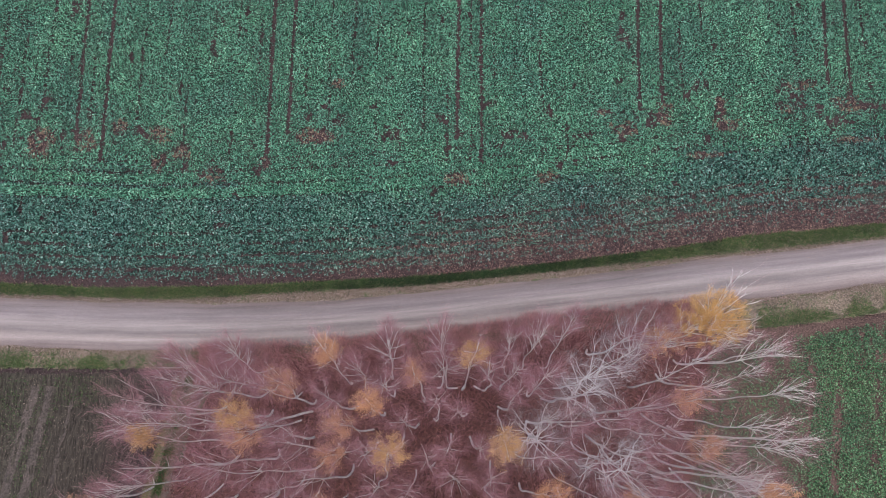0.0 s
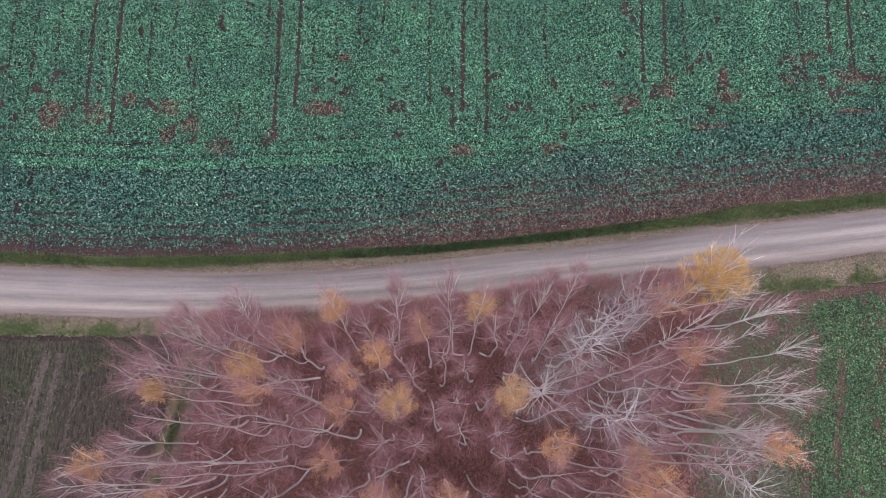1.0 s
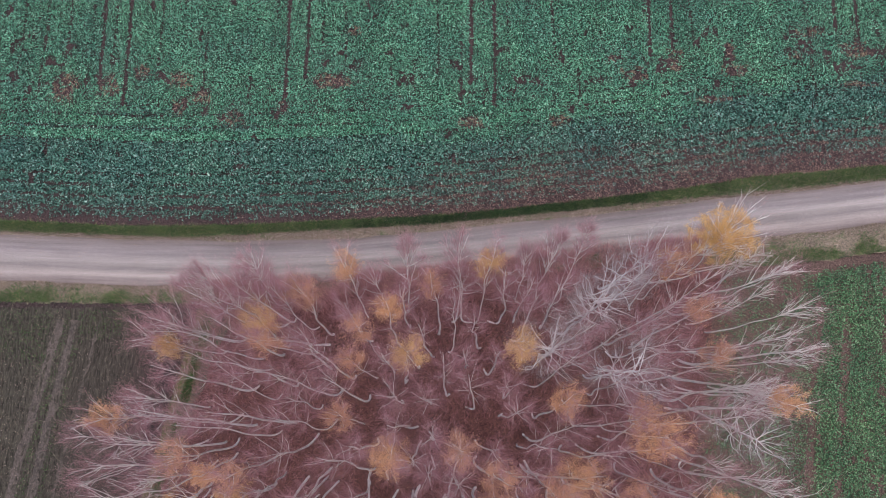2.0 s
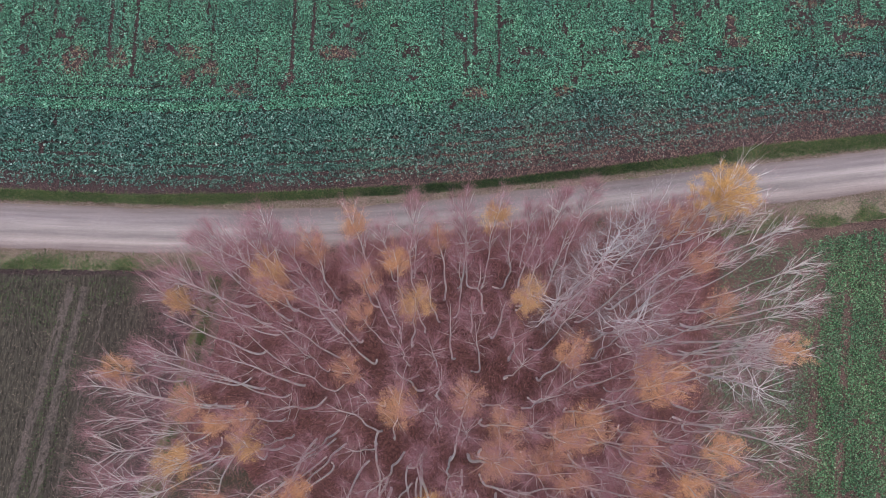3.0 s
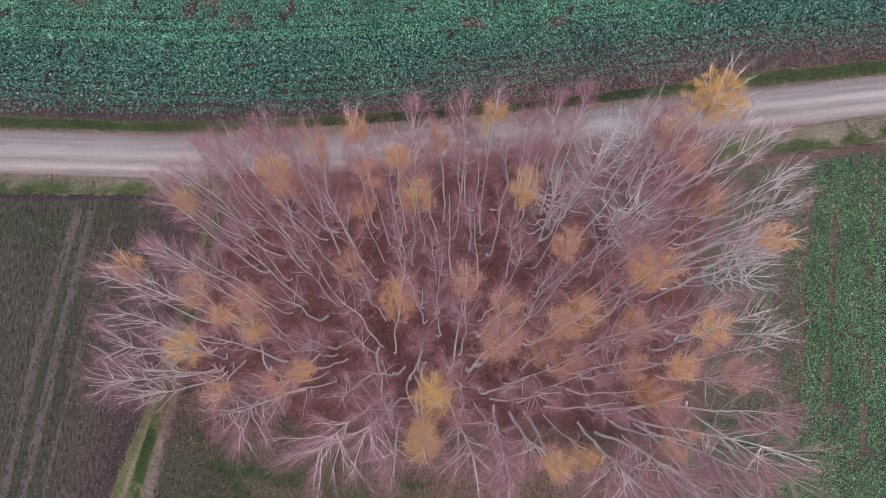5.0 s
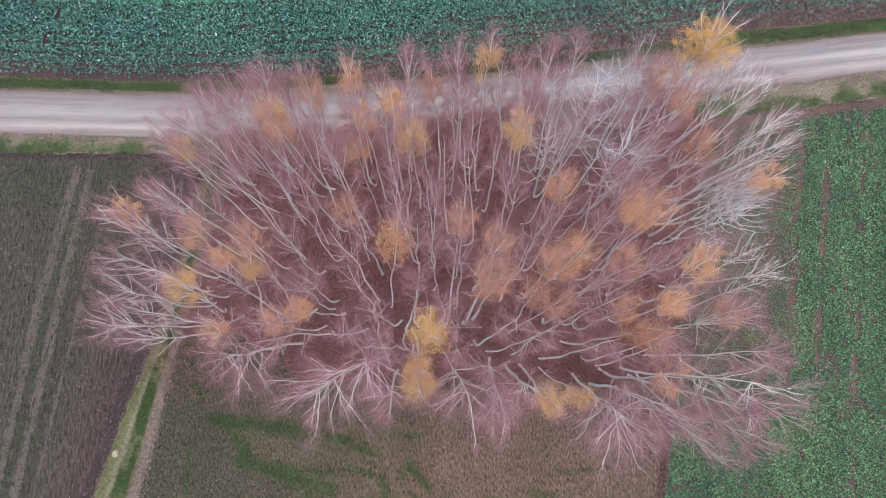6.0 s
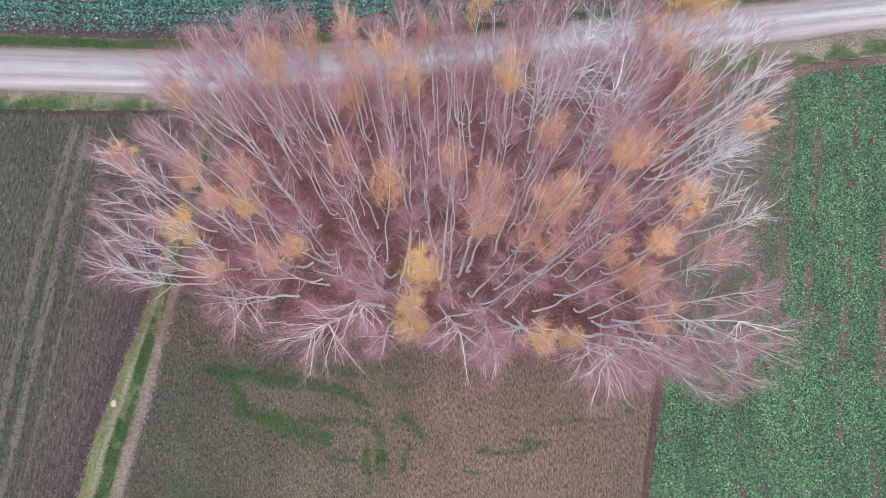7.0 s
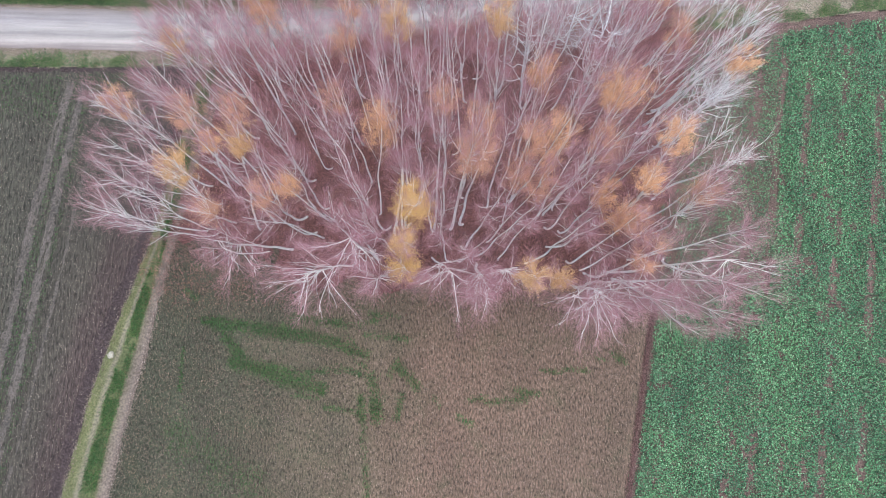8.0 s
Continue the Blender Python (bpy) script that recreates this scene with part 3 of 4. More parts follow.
def headland_litter():
    """Pale crumbs and dead leaves on the bare soil beside the road, and in the failed patches."""
    n = 60000
    x = rng.uniform(-38, 38, n)
    edge = 5.5 * rng.random(n) ** 1.4
    y = crop_edge(x) + edge
    line = np.min(np.abs(edge[:, None] - np.array([1.3, 2.2, 3.1, 4.0]) - 0.15), axis=1) < 0.13
    keep = rng.random(n) < np.clip((x + 14) / 16, 0.12, 1) * np.clip(1.15 - edge / 5.5, 0, 1) * (0.28 + 0.45 * drift(x, y, 1.2, 66) + 0.9 * line)
    xs, ys = rng.uniform(-36, 36, n), rng.uniform(18, 29, n)
    spot = poor_patch(xs, ys) * (2.4 * drift(xs, ys, 0.45, 64) - 0.2) > 0.35 + 0.5 * rng.random(n)
    x, y = np.concatenate([x[keep], xs[spot]]), np.concatenate([y[keep], ys[spot]])
    n = len(x)
    a = rng.random(n) * 2 * np.pi
    along = np.stack([np.cos(a), np.sin(a), rng.normal(0, 0.2, n)], -1) * rng.uniform(0.05, 0.12, n)[:, None]
    lift = np.array([0, 0, 1.0]) + rng.normal(0, 0.3, (n, 3))
    stuff("soil_litter", *leaves(np.stack([x, y, rng.uniform(0.04, 0.08, n)], -1), along, rng.uniform(0.015, 0.035, n), lift), LITTER_PALE, "pale crumbs and dead leaves on bare soil", "litter")


def east_crop():
    x, y = scatter(13, 38, -31, 9, 0.121)
    n = len(x)
    inside = x - east_edge(y)
    keep = (inside > 0.35 + 0.35 * rng.random(n)) & (y < verge_south(x) - 0.6 - 0.6 * rng.random(n))
    shade = np.clip((27.5 + 0.1 * y - x) / 5.0, 0, 1) * np.clip((y + 15) / 4, 0, 1)
    keep &= rng.random(n) > 0.62 * shade
    wob = (drift(y, x * 0, 3.0, 31) - 0.5) * 0.3
    row = np.min(np.abs((x - 0.17 * y + wob)[:, None] - np.array([24.7, 26.5, 28.6, 31.5, 34.2, 37.0, 39.4])), axis=1) < 0.10 + 0.42 * drift(x, y, 1.4, 67)
    keep &= ~(row & (drift(x * 1.5, y * 0.5, 1.6, 32) > 0.47) & (rng.random(n) < 0.72))
    keep &= ~((drift(x * 1.5, y * 0.7, 1.2, 33) > 0.74) & (rng.random(n) < 0.65))
    x, y = x[keep], y[keep]
    size = rng.uniform(0.08, 0.145, len(x)) * np.where(x < 27.5 + 0.1 * y - 1.0, np.where(y > -12, 0.8, 1.0), 1.0)
    stuff("crop_plants_east", *crop_plants(x, y, size), CROP_EAST, "fresh green leafy crop plants beside the birch wood", "crop")


def blades(x, y, height, spread):
    n = len(x)
    foot = np.stack([x, y, np.full(n, 0.03)], -1)
    tip = foot + np.stack([rng.normal(0, spread, n), rng.normal(0, spread, n), height], -1)
    return spikes(foot, tip, rng.uniform(0.014, 0.028, n))


def grass_and_brush():
    # green grass of the verges, thickest on the crop's side; darkest beside the wood
    n = 42000
    x = rng.uniform(-38, 38, n)
    lo, hi = verge_mid(x), crop_edge(x)
    f = rng.beta(1.6, 1.3, n)
    y = lo - 0.1 + (hi - lo + 0.2) * f
    tuft = drift(x, y, 0.7, 47)
    keep = drift(x * 0.5, y, 1.4, 41) + 0.4 * np.sin(np.pi * f) + 0.45 * tuft > 0.60
    dark = np.exp(-(((x - 4) / 11) ** 2)) + 1.2 * (drift(x, y, 1.2, 68) - 0.5) + 0.7 * rng.random(n) > 0.75
    for name, pick, m, label in (("verge_grass_north", keep & ~dark, GRASS, "short green grass on the road verge"), ("verge_grass_dark", keep & dark, GRASS_DARK, "dark green grass on the road verge")):
        stuff(name, *blades(x[pick], y[pick], rng.uniform(0.08, 0.26, pick.sum()) * (0.6 + 1.1 * tuft[pick]), 0.14), m, label, "grass")
    x = rng.uniform(-38, 38, 40000)
    lo, hi = verge_south(x), road_south(x)
    f = rng.beta(1.3, 2.6, 40000)
    y = lo + (hi - lo) * f
    keep = (drift(x, y, 1.4, 42) - 0.35 * f > 0.20 + 0.36 * rng.random(40000)) & ((x < -17) | (x > 19))
    stuff("verge_grass_south", *blades(x[keep], y[keep], rng.uniform(0.08, 0.26, keep.sum()), 0.16), GRASS, "short patchy grass on the road verge", "grass")
    x = rng.uniform(-38, 38, 34000)
    up = rng.random(34000) < 0.55
    y = np.where(up, road_north(x) + (verge_mid(x) - road_north(x)) * rng.beta(1.4, 1.2, 34000) + rng.normal(0, 0.08, 34000), road_south(x) + 0.1 - np.abs(rng.normal(0, 0.4, 34000)))
    stuff("dry_fringe", *blades(x, y, rng.uniform(0.03, 0.10, 34000), 0.07), STRAW, "dry pale stalks and leaves along the road edges", "dry grass")
    # green middle and edge of the field track
    y = rng.uniform(-32, 4.3, 22000)
    turf = rng.random(22000) < 0.3
    f = np.where(turf, rng.uniform(0.0, 0.24, 22000), rng.uniform(0.37, 0.69, 22000) + rng.normal(0, 0.03, 22000))
    x = strip_west(y) + (strip_east(y) - strip_west(y)) * f
    keep = ~turf & (drift(x, y, 1.0, 43) > 0.30 + 0.22 * rng.random(22000))
    stuff("track_turf", *blades(x[turf], y[turf], rng.uniform(0.03, 0.10, turf.sum()), 0.06), TURF_PALE, "yellow-green turf along the edge of the field track", "grass")
    ys = rng.uniform(-32, 4.0, 6000)
    xs = np.where(rng.random(6000) < 0.6, strip_east(ys) + rng.normal(0.05, 0.16, 6000), strip_west(ys) + rng.normal(0.0, 0.14, 6000))
    stuff("track_fringe", *blades(xs, ys, rng.uniform(0.03, 0.10, 6000), 0.06), STRAW, "dry stalks along both edges of the field track", "dry grass")
    stuff("track_grass", *blades(x[keep], y[keep], rng.uniform(0.06, 0.2, keep.sum()), 0.10), TURF, "green grass down the middle of the field track", "grass")
    # green patches of the meadow
    n = 300000
    x, y = rng.uniform(-27, 16, n), rng.uniform(-31, -12.5, n)
    inside = (x > strip_east(y) + 0.2) & (x < east_edge(y) - 0.5)
    def seam(x0, y0, x1, y1, wide, amount):
        """A soft stroke of growth from one place to another."""
        dx, dy = x1 - x0, y1 - y0
        u = np.clip(((x - x0) * dx + (y - y0) * dy) / (dx * dx + dy * dy + 1e-6), 0, 1)
        return amount * np.exp(-(((x - x0 - u * dx) ** 2 + (y - y0 - u * dy) ** 2) / (0.58 * wide) ** 2))

    lush = 0.0 * x
    lush = np.maximum.reduce([lush, seam(-16.9, -15.4, -16.1, -15.4, 0.50, 0.8), seam(-15.9, -15.6, -10.3, -16.3, 0.83, 0.8), seam(-11.1, -16.1, -6.2, -17.2, 0.83, 0.9), seam(-10.4, -15.2, -7.0, -15.7, 0.58, 0.6), seam(-9.1, -16.5, -4.9, -17.9, 0.58, 0.8)])
    lush = np.maximum.reduce([lush, seam(-6.4, -15.9, -4.4, -15.5, 0.50, 0.5), seam(-4.8, -14.9, -2.7, -15.1, 0.42, 0.4), seam(-5.0, -16.4, -2.1, -16.8, 0.50, 0.35), seam(-15.2, -16.6, -13.8, -18.4, 0.67, 0.8), seam(-14.5, -18.4, -11.0, -19.5, 0.75, 0.9)])
    lush = np.maximum.reduce([lush, seam(-12.2, -19.0, -8.3, -20.3, 0.92, 1.0), seam(-9.4, -19.3, -6.7, -18.8, 0.58, 0.7), seam(-10.1, -20.8, -8.5, -21.0, 0.33, 0.6), seam(-7.0, -18.8, -5.1, -19.3, 0.50, 0.7), seam(-6.2, -17.9, -4.9, -19.0, 0.38, 0.6)])
    lush = np.maximum.reduce([lush, seam(-4.5, -19.5, -4.2, -22.4, 0.67, 0.85), seam(-5.3, -20.8, -5.2, -22.5, 0.50, 0.7), seam(-2.6, -18.8, -1.4, -20.1, 0.58, 0.8), seam(-3.3, -19.4, -2.7, -18.4, 0.42, 0.5), seam(-2.8, -22.4, -2.4, -20.8, 0.42, 0.5)])
    lush = np.maximum.reduce([lush, seam(-7.9, -21.6, -5.3, -22.0, 0.42, 0.45), seam(-5.1, -23.1, -4.8, -27.7, 0.54, 0.4), seam(2.5, -21.1, 3.5, -21.0, 0.46, 0.75), seam(3.5, -21.3, 6.4, -21.0, 0.46, 0.55), seam(1.5, -22.2, 2.7, -22.8, 0.38, 0.6)])
    lush = np.maximum.reduce([lush, seam(-0.1, -21.0, 0.3, -21.6, 0.38, 0.4), seam(5.7, -20.4, 7.3, -20.7, 0.38, 0.75), seam(7.6, -19.0, 9.0, -19.2, 0.29, 0.8), seam(9.3, -18.9, 10.8, -19.0, 0.38, 0.5), seam(12.8, -17.8, 13.6, -18.4, 0.50, 0.7)])
    lush = np.maximum.reduce([lush, seam(11.7, -18.2, 12.4, -18.4, 0.29, 0.4), seam(-18.3, -13.2, -17.6, -13.7, 0.46, 0.7), seam(-20.5, -13.8, -20.4, -15.2, 0.21, 1.0), seam(-18.3, -17.5, -18.3, -20.4, 0.25, 0.5), seam(-18.4, -23.5, -12.6, -27.3, 2.50, 0.22)])
    lush = lush * (0.1 + 1.6 * drift(x, y, 0.5, 44)) * (0.35 + 1.3 * drift(x, y, 1.3, 54)) + 0.16 * drift(x * 1.5, y * 0.4, 2.0, 45)
    green = inside & (lush > 0.14 + 0.55 * rng.random(n))
    stuff("meadow_grass", *blades(x[green], y[green], rng.uniform(0.05, 0.13, green.sum()), 0.07), TURF, "green grass patches in the faded meadow", "grass")
    dry = inside & ~green & (rng.random(n) < 0.55 * (0.3 + 1.4 * drift(x, y, 0.5, 55)))
    foot = np.stack([x[dry], y[dry], np.full(dry.sum(), 0.03)], -1)
    lean = np.stack([rng.normal(0, 0.05, len(foot)), rng.normal(0, 0.08, len(foot)), rng.uniform(0.03, 0.10, len(foot))], -1)
    stuff("withered_grass", *slivers(foot, foot + lean, rng.uniform(0.008, 0.022, len(foot))), STRAW_PINK, "withered rosy-brown stalks over the meadow", "grass")
    n = 80000
    y = rng.uniform(-31, 4.3, n)
    x = rng.uniform(-38, -18, n)
    keep = (x < strip_west(y) - 0.5 - 0.5 * rng.random(n)) & (rng.random(n) < 0.35 + 1.0 * drift(x * 2.2, y * 0.3, 1.4, 69) - 0.25 * ((np.abs(x - lane_a(y)) < 0.3) | (np.abs(x - lane_b(y)) < 0.3)))
    x, y = x[keep], y[keep]
    row = np.round((x - 0.13 * y) / 0.36) * 0.36 + 0.13 * y
    x = np.where(rng.random(len(x)) < 0.6, row + rng.normal(0, 0.06, len(x)), x)
    foot = np.stack([x, y, np.full(len(x), 0.04)], -1)
    lean = np.stack([rng.normal(0, 0.04, len(x)), rng.normal(0, 0.05, len(x)), rng.uniform(0.02, 0.07, len(x))], -1)
    stuff("stubble", *slivers(foot, foot + lean, rng.uniform(0.012, 0.032, len(x))), STUBBLE_STALK, "pale stubble in drill rows on dark soil", "stubble")
    n = 40000
    y, x = rng.uniform(-31, 4.0, n), rng.uniform(-38, -19, n)
    mid = 0.5 * (lane_a(y) + lane_b(y))
    lush = np.exp(-((x - mid) / 0.45) ** 2) * 0.8 + 0.7 * np.exp(-((x - lane_b(y) - 0.6) / 0.3) ** 2) + 0.75 * np.exp(-((y - 1.8) / 2.0) ** 2) * (x < -29.3) + 2.5 * np.exp(-(((x + 25.2) / 1.1) ** 4) - ((y - 3.0) / 0.9) ** 4)
    keep = (lush * drift(x, y, 1.2, 48) + 0.30 * drift(x, y, 4.0, 49) > 0.20 + 0.22 * rng.random(n)) & (x < strip_west(y) - 1.2) & (np.abs(x - lane_a(y)) > 0.3) & (np.abs(x - lane_b(y)) > 0.3)
    stuff("field_weeds", *blades(x[keep], y[keep], rng.uniform(0.05, 0.12, keep.sum()), 0.07), TURF, "short green weeds in the tilled field", "weeds")
    y = rng.uniform(-32, -14, 6000)
    x = east_edge(y) + rng.normal(0.12, 0.14, 6000)
    stuff("edge_weeds", *blades(x, y, rng.uniform(0.05, 0.16, 6000), 0.07), DEAD_WEED, "red-brown dead weeds between meadow and crop", "weeds")
    # brush and canes under the birches, and taller, spreading brush along the road side
    n = 36000
    x, y = rng.uniform(-21, 20, n), rng.uniform(-14.5, 7, n)
    keep = (x > strip_east(y) - 0.6) & (x < east_edge(y) + 0.4) & (y < verge_south(x) + 1.0) & (drift(x, y, 2.5, 46) > 0.30) & (rng.random(n) < np.clip((y + 14.6) / 3.5, 0, 1) * np.clip((17.5 - x) / 4, 0.25, 1))
    x, y = x[keep], y[keep]
    foot = np.stack([x, y, rng.uniform(0, 0.6, len(x))], -1)
    tip = foot + np.stack([rng.normal(0, 0.33, len(x)), rng.normal(0, 0.33, len(x)), rng.uniform(0.2, 1.0, len(x))], -1)
    n = 62000
    x = rng.uniform(-17.5, 19.0, n)
    y = road_south(x) + 0.2 - np.abs(rng.normal(0.0, 1.7, n)) + 0.9 * (drift(x, x * 0 + 8.0, 1.6, 75) - 0.5)
    keep = (x > strip_east(y) - 0.3) & (x < east_edge(y) + 0.8) & (drift(x, y, 1.0, 50) + 0.12 * rng.normal(size=n) > 0.36)
    low = np.stack([x, y, 1.9 * rng.random(n) ** 1.2], -1)[keep]
    foot = np.concatenate([foot, low])
    tip = np.concatenate([tip, low + np.stack([rng.normal(0, 0.30, len(low)), rng.normal(0.16, 0.30, len(low)), rng.uniform(0.1, 0.9, len(low))], -1)])
    stuff("undergrowth", *slivers(foot, tip, rng.uniform(0.004, 0.011, len(foot))), BRUSH, "thin red-brown canes and brush under the birches", "undergrowth")
    n = 60000
    x, y = rng.uniform(-22, 21, n), rng.uniform(-15.5, 8.5, n)
    keep = (x > strip_west(y) - 0.4) & (x < east_edge(y) + 1.5) & (y < road_south(x) + 0.5) & (rng.random(n) < np.clip((y + 15.4) / 3.5, 0, 1))
    x, y = x[keep], y[keep]
    a = rng.random(len(x)) * 2 * np.pi
    along = np.stack([np.cos(a), np.sin(a), rng.normal(0, 0.3, len(x))], -1) * rng.uniform(0.05, 0.11, len(x))[:, None]
    lift = np.array([0, 0, 1.0]) + rng.normal(0, 0.3, (len(x), 3))
    stuff("fallen_leaves", *leaves(np.stack([x, y, np.full(len(x), 0.05) + 0.05 * rng.random(len(x))], -1), along, rng.uniform(0.02, 0.035, len(x)), lift), LEAF_FALLEN, "red-brown fallen birch leaves on the ground", "leaf litter")


# ---- birches ----
def birch(x, y, h, lx, ly, r, kind="b"):
    """A birch at (x, y), h high, its top lx, ly off its foot, with a crown of radius r.
    kind: b bare, g grey and wide, p some russet leaves, o orange, y yellow; capitals: thick foliage."""
    wide = kind == "g"
    low = kind.lower()
    fan = kind == "s"
    # trunk: a hooked foot, a gentle wave, then straight to the top
    k = 20
    s = np.linspace(0, 1, k) ** 1.35
    ph, wave = rng.random(2) * 6.28, rng.uniform(0.04, 0.15)
    sweep, hook = rng.uniform(0.15, 0.9), rng.normal(0, 0.35)
    px = x + lx * s**1.25 + wave * (np.sin(6.5 * s + ph[0]) + 0.5 * np.sin(17 * s + ph[1])) * np.sin(np.pi * s) + hook * np.exp(-s * h / 0.9)
    py = y + ly * s**1.25 + wave * (np.sin(5.5 * s + ph[1]) + 0.5 * np.sin(15 * s + ph[0])) * np.sin(np.pi * s) + sweep * np.exp(-s * h / 1.3)
    trunk = np.stack([px, py, -0.15 + (h + 0.15) * s], -1)
    thick = (0.0034 * h + 0.004) * rng.uniform(0.7, 1.3) * (1.15 if wide else 1.3 if y < -8.5 else 1.0)
    rad = thick * (1.3 if low == "w" or fan else 1.0) * (1 - s) ** 0.62 + 0.006
    root = tagged(new("birch_tree"), *KINDS[kind], group="birches of the wood")
    part("trunk", mesh_of("trunk", *tubes(trunk[None], rad[None], 7), BARK_GREY if wide else BARK, True), root)

    def on_trunk(q):
        return np.stack([np.interp(q, s, trunk[:, c]) for c in range(3)], -1)

    # limbs: rising steeply from the trunk's upper part; on the edge of the wood they reach out to the light
    ease = lambda v: min(max(v, 0.0), 1.0)
    ox, oy = ease((x - 12.5) / 4) - 0.6 * ease((-13 - x) / 3), 0.75 * ease((y - 1.5) / 2) - ease((-9.0 - y) / 2)
    open_side = 0.0 if wide else min(1.0, math.hypot(ox, oy))
    n = int(12 + 5 * r) + (8 if wide else 0) + int((2 if fan else -2 if low == "w" else 6) * open_side)
    start_q = 0.36 if wide else rng.uniform(0.58, 0.70) if low == "w" else rng.uniform(0.42, 0.56) - 0.06 * open_side
    q = np.sort(start_q + (0.97 - start_q) * rng.random(n) ** 0.85)
    az = np.arange(n) * 2.4 + rng.normal(0, 0.4, n)
    outer = rng.random(n) < (0.3 if low == "w" and oy > -0.5 else 0.62) * open_side
    az = np.where(outer, math.atan2(oy, ox) + rng.normal(0, 0.7, n), az)
    c = (q - start_q) / (0.97 - start_q)
    reach = r * (0.45 + 0.65 * np.sin(np.pi * (0.22 + 0.70 * c))) * rng.uniform(0.6, 1.15, n) * (0.82 if wide else 0.52 if low == "w" else 0.62)
    rise = reach * rng.uniform(0.9, 1.6, n) * (1.15 if wide else 3.0 if low == "w" else 2.6)
    rise = np.where(outer, rise * 0.75, rise)
    reach = np.where(outer, reach * 1.4, reach)
    if fan:
        # bare spokes, long and sinuous, spread to the open side
        spoke = rng.random(n) < 0.6
        az = np.where(spoke, -0.5 * np.pi + 0.25 * np.clip(lx, -2, 2) + rng.uniform(-1.35, 1.35, n), az)
        reach = np.where(spoke, rng.uniform(0.65, 1.35, n) * r, reach)
        rise = np.where(spoke, reach * rng.uniform(0.35, 1.1, n), rise)
    rise = np.minimum(rise, (1.02 - q) * h + 0.5)
    a = on_trunk(q)
    tt = np.linspace(0, 1, 6)
    out = np.stack([np.cos(az), np.sin(az)], -1)
    limb = np.empty((n, 6, 3))
    bow = 0.3 if wide else 0.1
    limb[:, :, :2] = a[:, None, :2] + out[:, None] * (reach[:, None] * ((1 + bow) * tt - bow * tt**2))[..., None]
    limb[:, :, 2] = a[:, None, 2] + rise[:, None] * ((1 - bow) * tt + bow * tt**2)
    limb[:, 1:] += np.cumsum(rng.normal(0, 0.036 if fan else 0.055 if wide else 0.024, (n, 5, 3)), axis=1) * reach[:, None, None]
    lr = (0.006 + 0.0062 * reach)[:, None] * (1 - tt) ** 0.8 * (1.45 if wide else 0.95 if fan else 0.9 + (0.15 if oy < -0.3 else 0.5) * open_side) + 0.004
    bark = BARK_GREY if wide else BARK
    fine = bark if wide or fan or low == "w" or (open_side > 0.35 and oy > -0.3) else BRANCH
    order = np.argsort(-reach)
    for i in order[:8]:
        part("limb", mesh_of("limb", *tubes(limb[i : i + 1], lr[i : i + 1], 5), bark, True), root)
    v1, f1 = tubes(limb[order[8:]], lr[order[8:]], 3)
    f1 = np.concatenate([f1[:, :3], f1[:, [0, 2, 3]]])
    # side branches, slender and close to the limb's own direction
    m = n * (7 if wide else 6)
    w = rng.integers(0, n, m)
    g = rng.uniform(0.2, 0.95, m)
    seg = np.minimum((g * 5).astype(int), 4)
    b0 = limb[w, seg] + (limb[w, seg + 1] - limb[w, seg]) * (g * 5 - seg)[:, None]
    d = (limb[w, seg + 1] - limb[w, seg])
    d /= np.linalg.norm(d, axis=1, keepdims=True) + 1e-9
    d = d + (0.55 if wide else 0.36) * unit(m) + [0, 0, 0.2]
    d /= np.linalg.norm(d, axis=1, keepdims=True)
    ln = reach[w] * rng.uniform(0.25, 0.6, m) if wide or fan else np.hypot(reach, rise)[w] * rng.uniform(0.15, 0.42, m)
    b1 = b0 + d * ln[:, None] + rng.normal(0, 0.06, (m, 3)) * ln[:, None]
    v2, f2 = spikes(b0, b1, rng.uniform(0.0045, 0.0085, m) * (1.0 + 0.5 * open_side))
    part("branching", mesh_of("branching", np.concatenate([v1, v2]), np.concatenate([f1, f2 + len(v1)]), fine, True), root, "", "stuff")
    # twigs: fine spikes off the limbs and side branches, in sprays that make the soft outline
    nt_ = int({"b": 1150, "w": 520, "s": 1500, "g": 1100, "p": 950}.get(low, 400 if kind == "Y" else 750) * (0.45 + 0.45 * r) * (0.65 if x > 13.5 and y > -9 else 1.75 if y > 1.5 and not wide else 1.45 if y < -9.5 or (x > 9 and y < -8) else 1.0))
    lines = np.concatenate([limb, b0[:, None] + (b1 - b0)[:, None] * tt[:, None]])
    pick = rng.integers(0, len(lines), nt_)
    g = rng.uniform(0.3, 1.0, nt_)
    seg = np.minimum((g * 5).astype(int), 4)
    t0 = lines[pick, seg] + (lines[pick, seg + 1] - lines[pick, seg]) * (g * 5 - seg)[:, None]
    d = lines[pick, seg + 1] - lines[pick, seg]
    d /= np.linalg.norm(d, axis=1, keepdims=True) + 1e-9
    d = d * 0.9 + (0.62 if wide or fan else 0.42) * unit(nt_) + [0, 0, 0.2]
    d /= np.linalg.norm(d, axis=1, keepdims=True)
    tip = t0 + d * (rng.uniform(0.4, 1.35, nt_) * (0.55 + 0.28 * min(r, 2.0)))[:, None]
    starts, tips = [t0], [tip]
    for _ in range(2):
        mid = t0 + (tip - t0) * rng.uniform(0.15, 1.0, nt_)[:, None]
        d2 = d + 0.55 * unit(nt_)
        starts.append(mid)
        tips.append(mid + d2 / np.linalg.norm(d2, axis=1, keepdims=True) * rng.uniform(0.2, 0.75, nt_)[:, None])
    width = np.concatenate([rng.uniform(0.0018, 0.0031, nt_), rng.uniform(0.0015, 0.0024, 2 * nt_)])
